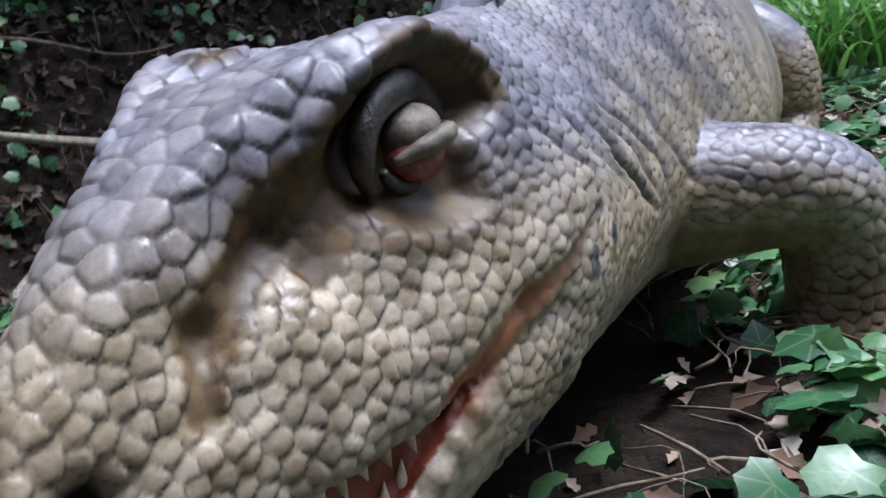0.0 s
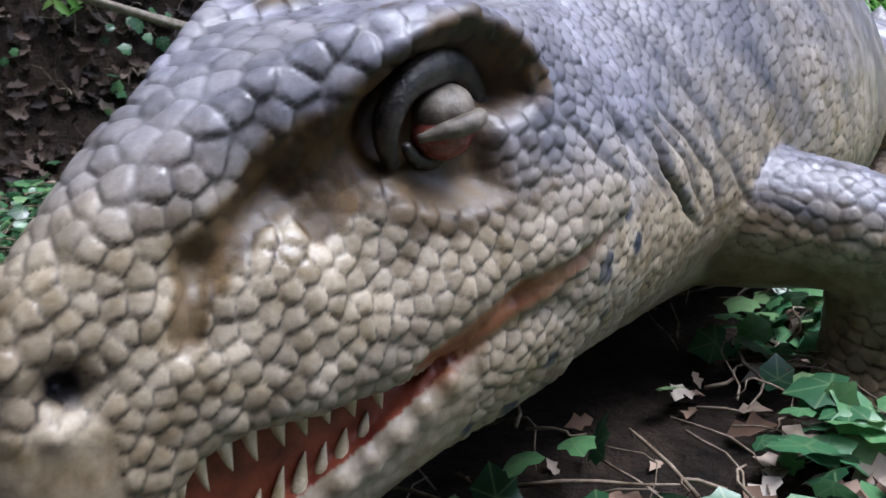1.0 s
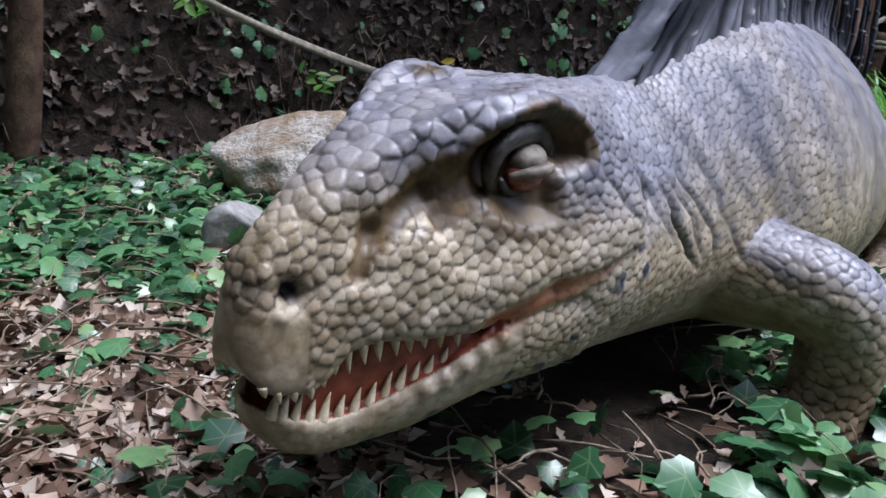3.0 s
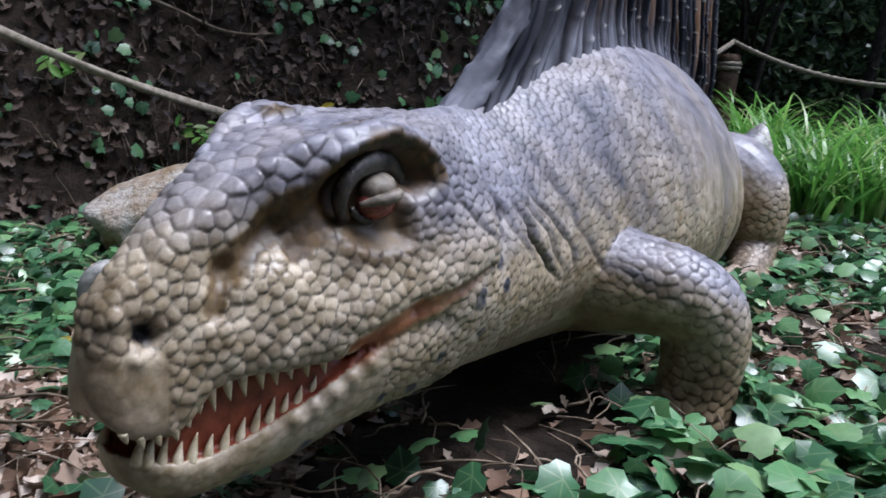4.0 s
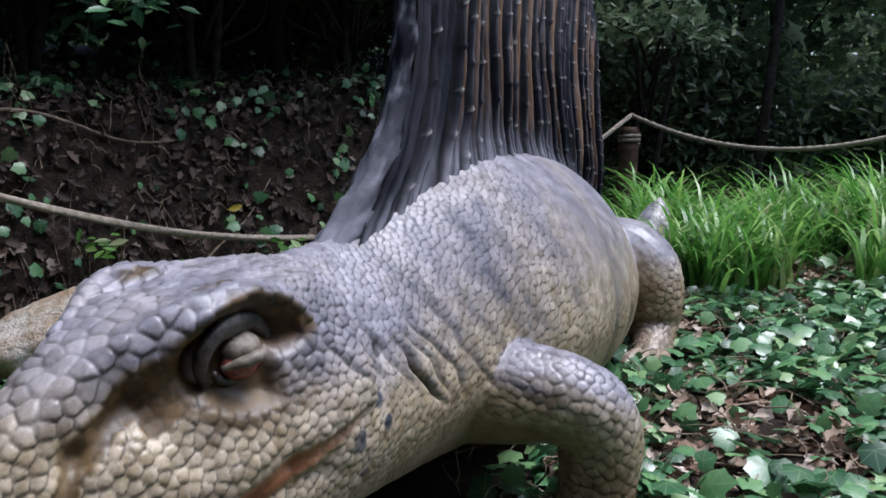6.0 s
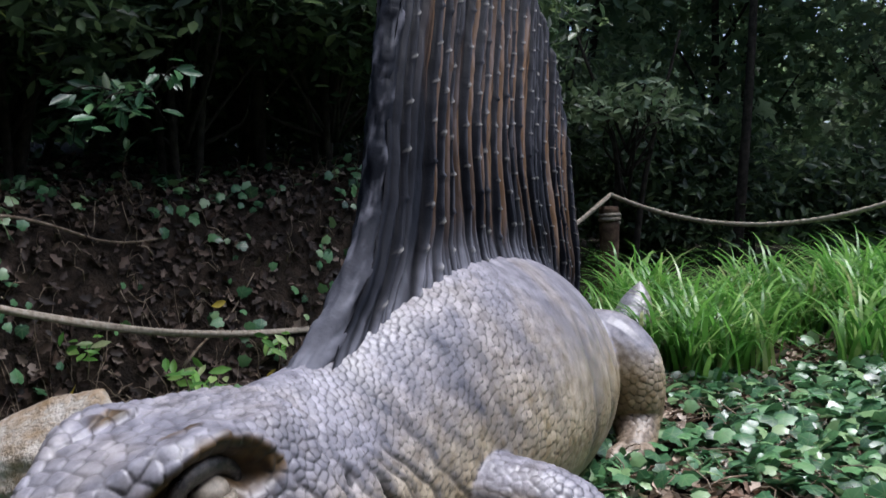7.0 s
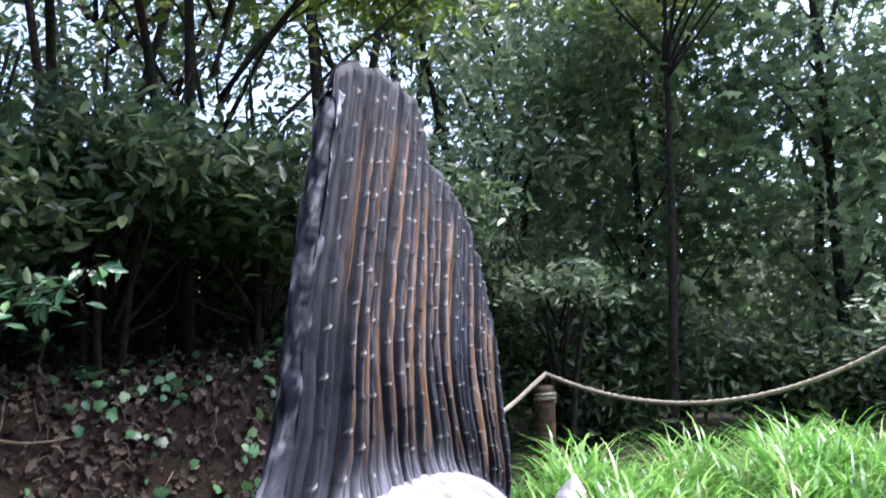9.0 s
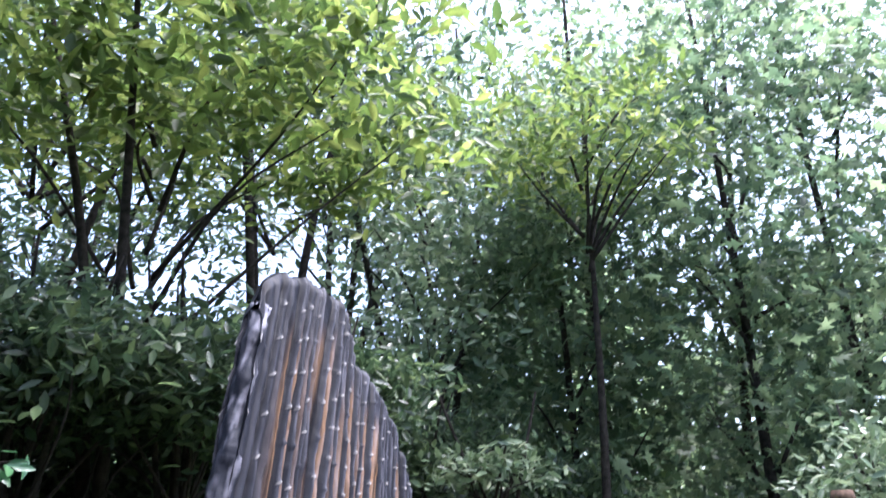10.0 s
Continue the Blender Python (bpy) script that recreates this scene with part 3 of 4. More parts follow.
    red[facing] = 1
    calm[red > 0.5] = 1
    calm = np.maximum(calm, 0.85 * orange)
    calm = np.maximum(calm, (s < 0.06) * (1 - smooth(0.37, 0.40, z)) * (z > 0.275) * 0.85)
    calm = np.maximum(calm, (s < 0.34) * (z < lip_low(s)) * 0.7)
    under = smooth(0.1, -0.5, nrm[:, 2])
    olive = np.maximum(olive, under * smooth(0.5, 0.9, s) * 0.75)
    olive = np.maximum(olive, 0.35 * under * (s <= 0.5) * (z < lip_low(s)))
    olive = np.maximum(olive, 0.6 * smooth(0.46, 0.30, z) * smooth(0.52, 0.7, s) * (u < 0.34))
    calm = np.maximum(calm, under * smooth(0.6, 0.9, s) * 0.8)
    hump = smooth(1.2, 1.5, s) * (1 - smooth(2.2, 2.5, s)) * (u < 0.33)
    calm = np.maximum(calm, 0.85 * hump * smooth(0.34, 0.5, z))
    # lower limbs: olive stain, with their shade painted into the same tone
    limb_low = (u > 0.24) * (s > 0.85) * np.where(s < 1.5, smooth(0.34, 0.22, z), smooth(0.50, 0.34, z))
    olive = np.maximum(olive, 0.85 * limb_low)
    ochre = np.clip(smooth(0.75, 0.1, nrm[:, 2]) * 0.95, 0, 1)
    ochre = np.where(head, np.clip(0.92 * smooth(0.56, 0.46, z) + 0.1, 0, 1), ochre)
    co = co + push[:, None] * nrm
    co = relax(co, ed, 2, np.full(len(co), 0.3))
    nrm = normals(co, faces)
    # scales: seeds spread evenly over the skin, larger on the snout and the body
    s, u, z = co[:, 0], np.abs(co[:, 1]), co[:, 2]
    size = np.where(head, 0.0128 + 0.0085 * smooth(0.45, 0.57, z) * smooth(0.5, 0.3, s), 0.0125 + 0.005 * smooth(0.85, 1.15, s) + 0.002 * (u > 0.27))
    size = size - 0.005 * np.exp(-((s - 0.40) / 0.04) ** 2 - ((z - 0.49) / 0.03) ** 2)
    rng = np.random.RandomState(5)
    cells, seeds = {}, []
    for k in rng.permutation(len(co))[:170000]:
        p, r = co[k], size[k]
        c = (int(p[0] // 0.024), int(p[1] // 0.024), int(p[2] // 0.024))
        ok = True
        for dx in (-1, 0, 1):
            for dy in (-1, 0, 1):
                for dz in (-1, 0, 1):
                    for q in cells.get((c[0] + dx, c[1] + dy, c[2] + dz), ()):
                        if (q[0] - p[0]) ** 2 + (q[1] - p[1]) ** 2 + (q[2] - p[2]) ** 2 < r * r:
                            ok = False
                            break
                    if not ok:
                        break
                if not ok:
                    break
            if not ok:
                break
        if ok:
            cells.setdefault(c, []).append(tuple(p))
            seeds.append(k)
    # in the folds of the neck the scales are drawn out upwards
    drawn = co.copy()
    drawn[:, 0] += 0.25 * np.clip(s - 0.58, 0, 0.30)
    tree = kdtree.KDTree(len(seeds))
    for i, k in enumerate(seeds):
        tree.insert(drawn[k], i)
    tree.balance()
    seeds = np.array(seeds)
    first, second, who = np.empty(len(co)), np.empty(len(co)), np.empty(len(co), int)
    for i, p in enumerate(drawn.tolist()):
        (_, a, d1), (_, _, d2) = tree.find_n(p, 2)
        first[i], second[i], who[i] = d1, d2, a
    edge = np.clip((second - first) / size, 0, 1)
    pebble = np.sqrt(np.clip(1 - (first / (0.74 * size)) ** 2, 0, 1))
    dome = 0.45 * smooth(0.0, 0.34, edge) + 0.62 * pebble * smooth(0.0, 0.16, edge)
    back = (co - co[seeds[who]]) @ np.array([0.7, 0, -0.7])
    amp = (np.where(head, 0.0023 + 0.0007 * smooth(0.45, 0.55, z), 0.0015)) * (1 - calm)
    amp = amp * np.where(s > 0.8, np.where(u > 0.27, 1.7, 1.0), 1.0)
    rough = rng.uniform(-1, 1, len(seeds))
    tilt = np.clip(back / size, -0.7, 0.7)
    lift = amp * (dome * (0.85 + 0.35 * rough[who]) + 0.9 * tilt * smooth(0.0, 0.2, edge))
    lift += 0.0009 * fbm(s * 90, z * 90 + u * 60, 8, 3) * (1 - red)
    co = co + lift[:, None] * nrm
    # crescent of shade at each scale's lower rear edge, painted dark
    groove_shade = (1 - smooth(0.08, 0.38, edge)) * smooth(0.0, 0.32, tilt) * (1 - calm) * (0.6 + 0.4 * rng.uniform(size=len(seeds))[who])
    # plus a thin dark outline round every scale
    groove_shade = np.maximum(groove_shade, np.where(head, 0.5, 0.14) * (1 - smooth(0.0, 0.25, edge)) * (1 - calm))
    each = rng.uniform(0, 1, len(seeds))[who] * (1 - calm) + 0.5 * calm
    attrs = dict(ochre=ochre, olive=olive, dark=np.clip(dark, 0, 1), brown=brown, black=black, groove_shade=groove_shade, each=each, red=red, orange=orange)
    return co, faces, attrs


def sail_arrays():
    na, nb, spines = 420, 210, 19
    # spines stand upright at the base and sweep back above; mid is where each one stands at 1.1 m
    mid = np.linspace(0.975, 2.335, na)
    rim = [(0.975, 1.225, 1.73), (0.99, 1.28, 1.825), (1.03, 1.36, 1.872), (1.181, 1.524, 1.905), (1.40, 1.742, 1.915), (1.532, 1.845, 1.845), (1.585, 1.866, 1.765), (1.784, 2.04, 1.70), (1.97, 2.175, 1.59), (2.111, 2.25, 1.44), (2.26, 2.315, 1.24), (2.335, 2.34, 1.08)]
    top_line = np.stack([hermite([(m, p) for m, p, q in rim])(mid), hermite([(m, q) for m, p, q in rim])(mid)], 1)
    a = np.linspace(0, 1, na)[:, None]
    b = np.linspace(0, 1, nb)[None]
    base_s = hermite([(0.975, 0.63), (1.06, 0.86), (1.34, 1.34), (1.55, 1.56), (1.87, 1.98), (2.335, 2.37)])(mid)[:, None]
    base_z = top_body(base_s) - 0.07
    m2 = mid[:, None]
    rag = 0.006 * np.sin(a * 61) * b**6 + 0.003 * np.sin(a * 140 + 1) * b**6
    z = base_z + (top_line[:, 1:2] - base_z) * b

    def sweep(h):
        return 0.21 * (np.sqrt((h - 1.1) ** 2 + 0.01) + h - 1.1)
    settle = np.clip(1 - (z - base_z) / (1.15 - base_z), 0, 1) ** 2.2 * (base_s - m2 - sweep(base_z))
    s = m2 + sweep(z) + settle
    s = s + (top_line[:, :1] - s[:, -1:]) * b**3
    z = z + rag
    phase = spines * (a + 0.010 * np.sin(a * 37) + 0.006 * np.sin(a * 83 + 2) + 0.006 * np.sin(b * 5 + a * 20))
    near = np.abs((phase % 1) - 0.5) * 2
    minor = np.exp(-(near / 0.13) ** 2)
    kk = np.floor(phase + 0.5)
    ridge = smooth(0.66, 0.96, near) * (0.65 + 0.35 * np.sin(kk * 2.4) ** 2) + 0.5 * minor + 0.25 * smooth(0.6, 0.4, near)
    thick = (0.030 - 0.014 * b) * smooth(0, 0.03, 1 - b) ** 0.5 * smooth(0, 0.012, 1 - a) ** 0.5 + 0.022 * (1 - smooth(0, 0.12, b))
    k = np.floor(phase + 0.5)
    row = b * (12.5 + 1.5 * np.sin(k * 3.3)) + 0.5 * (k % 2) + 0.3 * np.sin(k * 5.1)
    knob = np.exp(-(((row % 1) - 0.5) / 0.05) ** 2) * np.exp(-((phase - k) / 0.075) ** 2) * (b > 0.04) * (b < 0.97)
    grain = fbm(s * 60 + 0 * z, z * 18, 21, 4)
    half = thick + 0.027 * ridge * (1 - 0.35 * b) * (0.35 + 0.65 * smooth(0.03, 0.2, b)) + 0.0065 * knob + 0.003 * grain
    streak = fbm(phase * 2.9, b * 3 + 0 * a, 31, 3)
    # grooves beside the spines are blackened, their shade put into the colour
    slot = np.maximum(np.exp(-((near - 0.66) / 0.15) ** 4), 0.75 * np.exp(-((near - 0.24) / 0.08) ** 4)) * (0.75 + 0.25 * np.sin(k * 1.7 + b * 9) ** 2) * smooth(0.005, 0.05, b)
    middle = smooth(0.05, 0.13, a) * smooth(0.92, 0.70, b) * smooth(0.06, 0.25, b) * smooth(1.0, 0.93, a)
    warm = np.clip(middle * (0.55 + 0.85 * streak) * (0.55 + 0.6 * np.sin(k * 2.1) ** 2) * smooth(0.03, 0.12, a) * smooth(0.7, 0.5, near) * 1.8, 0, 1)
    # dusty base, plus painted highlight lines along the rib crests
    dust_sheen = np.clip((1 - smooth(0.02, 0.16, b + 0.06 * streak)) * 0.75 + 0.42 * smooth(0.86, 1.0, near) * (0.55 + 0.45 * np.sin(b * 31 + k * 2)) + 0.35 * minor * (0.5 + 0.5 * np.sin(b * 23 + k * 3)), 0, 1)
    dust_sheen = dust_sheen * (1 - 0.75 * smooth(0.2, 0.05, a + 0.06 * streak) * smooth(0.06, 0.2, b))
    tip = np.clip(1.5 * knob - 0.40, 0, 1.0) * (np.sin(k * 12.9 + np.floor(row) * 7.7) > -0.8)
    lean = -0.118 * np.clip(z - LEAN_AT, 0, None) + 0.010 * np.sin(a * 9) * b
    sides = []
    for sg in (1, -1):
        sides.append(np.stack([s, -(lean + sg * half), z], -1).reshape(-1, 3))
    v = np.concatenate(sides)
    n = na * nb
    i, j = np.meshgrid(np.arange(na - 1), np.arange(nb - 1), indexing="ij")
    q = np.stack([i * nb + j, (i + 1) * nb + j, (i + 1) * nb + j + 1, i * nb + j + 1], -1).reshape(-1, 4)
    rim_t = np.stack([np.arange(na - 1) * nb + nb - 1, (np.arange(na - 1) + 1) * nb + nb - 1], 1)
    rim_b = np.stack([(na - 1) * nb + np.arange(nb - 1) + 1, (na - 1) * nb + np.arange(nb - 1)], 1)
    rims = np.concatenate([rim_t, rim_b])
    rims = np.concatenate([rims[:, ::-1], rims + n], 1)
    rims = rims[:, [0, 1, 2, 3]]
    f = np.concatenate([q, q[:, ::-1] + n, rims])
    attr = dict(warm=warm, dust_sheen=dust_sheen, tip=tip, slot=slot)
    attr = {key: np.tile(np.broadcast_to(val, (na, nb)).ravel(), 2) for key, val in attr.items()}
    # the thick rugged front spine
    m = 150
    fb = np.linspace(0, 1.0, m)
    fz0 = float(top_body(0.635)) - 0.06
    fz = fz0 + (1.745 - fz0) * fb
    fs = 0.985 + sweep(fz) + (0.635 - 0.985) * np.clip(1 - (fz - fz0) / (1.15 - fz0), 0, 1) ** 2.2
    fl = -0.118 * np.clip(fz - LEAN_AT, 0, None)
    pts = np.stack([fs, -fl, fz], 1)
    rad = 0.027 - 0.001 * fb + 0.012 * np.exp(-fb / 0.06)
    tv, tf = tube_arrays(pts, rad, 28)
    ctr = np.concatenate([pts[:1], pts, pts[-1:]]).repeat(28, 0)
    turn = np.arctan2(tv[:, 1] - ctr[:, 1], tv[:, 0] - ctr[:, 0])
    bump = 0.12 * fbm(tv[:, 2] * 24, np.sin(turn) * 2.5, 41, 3) + 0.22 * fbm(tv[:, 2] * 60, np.cos(turn) * 6 + np.sin(turn) * 5, 42, 4)
    tv = ctr + (tv - ctr) * (1 + bump)[:, None]
    tb = np.concatenate([[0], fb, [1]]).repeat(28)
    attr2 = dict(warm=np.zeros(len(tv)), dust_sheen=np.clip((1 - smooth(0.03, 0.30, tb)) * 0.55 + 0.6 * smooth(0.90, 1.0, tb) + 0.5 * smooth(0.1, 0.7, fbm(tv[:, 2] * 45, turn * 3, 44, 3)), 0, 1), tip=np.zeros(len(tv)), slot=np.zeros(len(tv)))
    return join([(v, f), (tv, tf)]), {k2: np.concatenate([attr[k2], attr2[k2]]) for k2 in attr}


def cone_arrays(root, tip, r, bend=0.15, sides=8, steps=6):
    root, tip = np.array(root, float), np.array(tip, float)
    t = np.linspace(0, 1, steps)[:, None]
    p = root + (tip - root) * t + np.array([bend, 0, 0]) * np.linalg.norm(tip - root) * t**2
    return tube_arrays(p, r * (1 - t[:, 0] ** 1.6) + 0.0006, sides)


def teeth_arrays():
    rng = np.random.RandomState(9)
    out = []
    for side in (1, -1):
        for s in (0.018, 0.034, 0.052, 0.072, 0.086, 0.098, 0.113, 0.130, 0.147, 0.168, 0.186, 0.205, 0.226, 0.25):
            long = 0.021 * (0.55 if s < 0.1 else 1.15 if s < 0.19 else 0.75) * rng.uniform(0.75, 1.25)
            uu, zz = w_lip(s) * 0.86, lip_up(s) + 0.008
            out.append(cone_arrays((s, -side * uu, zz), (s + 0.002, -side * (uu + 0.002), zz - long - 0.006), 0.0060 * rng.uniform(0.85, 1.15)))
        for s in (0.044, 0.052, 0.064, 0.080, 0.097, 0.116, 0.135, 0.154, 0.172, 0.190, 0.208, 0.226, 0.245):
            long = 0.027 * (1.0 if s < 0.2 else 0.72) * rng.uniform(0.75, 1.2)
            uu, zz = w_jaw(s) * 0.86, lip_low(s) - 0.008
            out.append(cone_arrays((s, -side * uu, zz), (s + 0.003, -side * (uu - 0.001), zz + long + 0.007), 0.0064 * rng.uniform(0.85, 1.15)))
    return join(out)


def ball_arrays(centre, radii, turn=None, rings=14, sides=20):
    th = np.linspace(0, np.pi, rings)[:, None]
    ph = np.linspace(0, 2 * np.pi, sides, endpoint=False)[None]
    p = np.stack([np.sin(th) * np.cos(ph), np.sin(th) * np.sin(ph), np.cos(th) + 0 * ph], -1).reshape(-1, 3) * np.array(radii)
    if turn is not None:
        p = p @ np.array(turn.to_3x3()).T
    i, j = np.meshgrid(np.arange(rings - 1), np.arange(sides), indexing="ij")
    f = np.stack([i * sides + j, (i + 1) * sides + j, (i + 1) * sides + (j + 1) % sides, i * sides + (j + 1) % sides], -1).reshape(-1, 4)
    return p + np.array(centre), f


def eye_arrays():
    """Eyeball, hooded lid and the dark fold round it, on both sides."""
    ball, lid, fold = [], [], []
    for side in (1, -1):
        y = -side
        ball.append(ball_arrays((EYE_S + 0.002, y * 0.106, EYE_Z - 0.013), (0.030, 0.024, 0.022)))
        lid.append(ball_arrays((EYE_S + 0.003, y * 0.104, EYE_Z + 0.006), (0.029, 0.025, 0.020), pose(0, 0, 0, 0, -12, 0)))
        k = np.linspace(0, 1, 30)
        brim = np.stack([EYE_S - 0.036 + 0.074 * k, y * (0.110 + 0.024 * np.sin(np.pi * k) + 0.004 * k), EYE_Z - 0.012 + 0.014 * k + 0.006 * np.sin(np.pi * k)], 1)
        lid.append(tube_arrays(brim, 0.0025 + 0.0058 * np.sin(np.pi * np.clip(k, 0.03, 0.97) ** 0.8), 10))
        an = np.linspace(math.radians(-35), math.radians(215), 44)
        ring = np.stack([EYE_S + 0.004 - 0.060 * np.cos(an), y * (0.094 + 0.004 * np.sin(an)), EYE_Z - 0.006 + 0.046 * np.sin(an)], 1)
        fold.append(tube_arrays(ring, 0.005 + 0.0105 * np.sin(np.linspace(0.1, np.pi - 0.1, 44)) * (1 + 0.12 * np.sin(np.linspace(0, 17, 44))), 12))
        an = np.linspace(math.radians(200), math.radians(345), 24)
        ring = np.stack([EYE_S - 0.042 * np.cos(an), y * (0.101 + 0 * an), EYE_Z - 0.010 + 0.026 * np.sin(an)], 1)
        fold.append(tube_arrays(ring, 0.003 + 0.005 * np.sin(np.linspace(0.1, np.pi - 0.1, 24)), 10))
    return join(ball), join(lid), join(fold)


def place_statue():
    co, faces, attrs = build_statue()
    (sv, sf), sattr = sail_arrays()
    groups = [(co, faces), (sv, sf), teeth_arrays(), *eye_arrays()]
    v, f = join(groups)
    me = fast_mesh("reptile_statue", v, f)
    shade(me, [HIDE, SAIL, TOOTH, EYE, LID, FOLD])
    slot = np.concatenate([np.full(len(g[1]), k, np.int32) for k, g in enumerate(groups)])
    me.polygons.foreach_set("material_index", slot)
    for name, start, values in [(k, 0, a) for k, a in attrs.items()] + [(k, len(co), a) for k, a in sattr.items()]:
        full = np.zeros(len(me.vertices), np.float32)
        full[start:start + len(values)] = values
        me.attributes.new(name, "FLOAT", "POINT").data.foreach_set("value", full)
    ob = new("reptile_statue", me)
    ob.matrix_world = Matrix.Translation((NOSE[0], NOSE[1], 0)) @ Matrix.Rotation(HEADING, 4, "Z")
    tagged(ob, "scaly grey and tan sail-backed reptile statue with open toothed mouth", "statue")


place_statue()


def local(s, u):
    """World x, y of a place given along and across the statue."""
    return NOSE[0] + 0.42 * s + 0.9075 * u, NOSE[1] + 0.9075 * s - 0.42 * u


# ---------------------------------------------------------------- rope fence
def sagging(p, q, low, n=90):
    p, q = np.array(p, float), np.array(q, float)
    t = np.linspace(0, 1, n)
    line = p + (q - p) * t[:, None]
    line[:, 2] -= low * 4 * t * (1 - t)
    return line


def rope(p, q, low, label):
    line = sagging(p, q, low)
    v, f = tube_arrays(line, 0.0165, 12, twist=38.0, lobes=3, lobe=0.13)
    ob = new("rope", shade(fast_mesh("rope", v, f), ROPE))
    tagged(ob, label, "rope", "fence ropes")


def fence_post(x, y, height, radius):
    z = float(ground_z(x, y))
    e = thing("fence_post", x, y, z - 0.05, "short weathered brown wooden post holding the rope", "post", "fence posts")
    k = np.linspace(0, 1, 26)
    r = radius * (1 + 0.05 * np.sin(9 * k) - 0.25 * smooth(0.80, 0.83, k) * (1 - smooth(0.88, 0.91, k)) - 0.12 * smooth(0.97, 1, k))
    v, f = tube_arrays(np.stack([0.01 * np.sin(4 * k), 0 * k, (height + 0.05) * k], 1), r, 18)
    part("shaft", fast_mesh("post_shaft", v, f), WOOD, e)
    an = np.linspace(0, 4 * np.pi, 70)
    coil = np.stack([radius * 0.95 * np.cos(an), radius * 0.95 * np.sin(an), (height + 0.05) * 0.83 + 0.03 * an / 6], 1)
    v, f = tube_arrays(coil, 0.0155, 10, twist=40, lobes=3, lobe=0.12)
    part("rope_coil", fast_mesh("post_coil", v, f), ROPE, e, "pale rope wound round the post head")
    return z


P1, P0, P2 = (1.52, 5.72), (-2.07, 2.14), (3.78, 4.6)
fence_post(*P1, 0.66, 0.075)
fence_post(*P0, 1.05, 0.06)
fence_post(*P2, 1.12, 0.075)
rope((P1[0], P1[1], 1.09), (P0[0], P0[1], 0.797), 0.6525, "pale rope sagging between posts behind the statue")
rope((P1[0], P1[1], 1.09), (P2[0], P2[1], 1.42), 0.34, "pale rope sagging above the grass")


# ---------------------------------------------------------------- rocks
def rock(name, x, y, radii, turn, seed, mat, label, sink=0.2, flats=13):
    """A boulder cut by random planes, then roughened."""
    rng = np.random.RandomState(seed)
    v, f = ball_arrays((0, 0, 0), (1, 1, 1), None, 40, 60)
    d = v / (np.linalg.norm(v, axis=1)[:, None] + 1e-9)
    r = np.full(len(v), 1.25)
    for _ in range(flats):
        n = rng.normal(size=3)
        n /= np.linalg.norm(n)
        c = d @ n
        r = np.minimum(r, np.where(c > 0.05, rng.uniform(0.62, 0.9) / np.maximum(c, 0.05), 9))
    r = r + 0.05 * fbm(d[:, 0] * 6, d[:, 1] * 6 + d[:, 2] * 5, seed, 5)
    ob = new(name, shade(fast_mesh(name, d * r[:, None] * np.array(radii), f), mat))
    ob.matrix_world = pose(x, y, float(ground_z(x, y)) + radii[2] * (1 - 2 * sink), *turn)
    tagged(ob, label, "rock")


rock("boulder", -0.99, 2.18, (0.33, 0.21, 0.18), (0, -22, 8), 14, STONE, "pale weathered limestone boulder with ochre stains among ivy")
rock("stone", -0.89, 1.60, (0.085, 0.07, 0.085), (10, 15, 30), 5, GREYSTONE, "small angular grey stone lying in the ivy", flats=6)


# ---------------------------------------------------------------- ground cover
def footprint(x, y, grow=0.0):
    """True where the statue's body, head or feet stand close above the ground."""
    dx, dy = x - NOSE[0], y - NOSE[1]
    s, u = 0.42 * dx + 0.9075 * dy, 0.9075 * dx - 0.42 * dy
    inside = (s > 0.75) & (s < 2.6) & (np.abs(u) < w_body(s) * 0.85 + grow)
    for fs, fu in ((1.06, 0.42), (2.10, 0.34)):
        inside |= np.hypot(s - fs + 0.04, np.abs(u) - fu) < 0.13 + grow
    return inside


def under_head(x, y):
    dx, dy = x - NOSE[0], y - NOSE[1]
    s, u = 0.42 * dx + 0.9075 * dy, 0.9075 * dx - 0.42 * dy
    return (s > -0.05) & (s < 1.02) & (np.abs(u) < np.where(s > 0.45, 0.33, 0.24))


IVY_LEAF = [(0, -0.12, 0.04), (0, -0.36, 0), (0.26, -0.46, -0.04), (0.50, -0.24, -0.10), (0.44, 0.0, -0.03), (0.48, 0.22, -0.08), (0.26, 0.38, -0.01), (0, 0.66, -0.08), (-0.26, 0.38, -0.01), (-0.48, 0.22, -0.08), (-0.44, 0.0, -0.03), (-0.50, -0.24, -0.10), (-0.26, -0.46, -0.04)]
IVY_FACES = [(0, i, i + 1) for i in range(1, 12)] + [(0, 12, 1)]
DEAD_LEAF = [(0, -0.5, 0.0), (0.24, -0.28, 0.12), (0.16, -0.1, 0.06), (0.34, 0.08, 0.18), (0.17, 0.24, 0.1), (0, 0.55, 0.02), (-0.17, 0.24, 0.1), (-0.34, 0.08, 0.2), (-0.16, -0.1, 0.06), (-0.24, -0.28, 0.14), (0, 0.05, -0.02)]
DEAD_FACES = [(10, i, (i + 1) % 10) for i in range(10)]
OVAL_LEAF = [(0, -0.5, 0), (0.2, -0.1, 0.05), (0.15, 0.28, 0.03), (0, 0.55, -0.06), (-0.15, 0.28, 0.03), (-0.2, -0.1, 0.05)]
OVAL_FACES = [(0, 1, 2, 3), (0, 3, 4, 5)]


def patches(x, y, seed, threshold, scale=2.2):
    return fbm(x * scale, y * scale, seed, 3) > threshold


def strew(rng, n, x0, x1, y0, y1):
    return rng.uniform(x0, x1, n), rng.uniform(y0, y1, n)


IVY_RIBS = (0, 3, 5, 7, 9, 11)


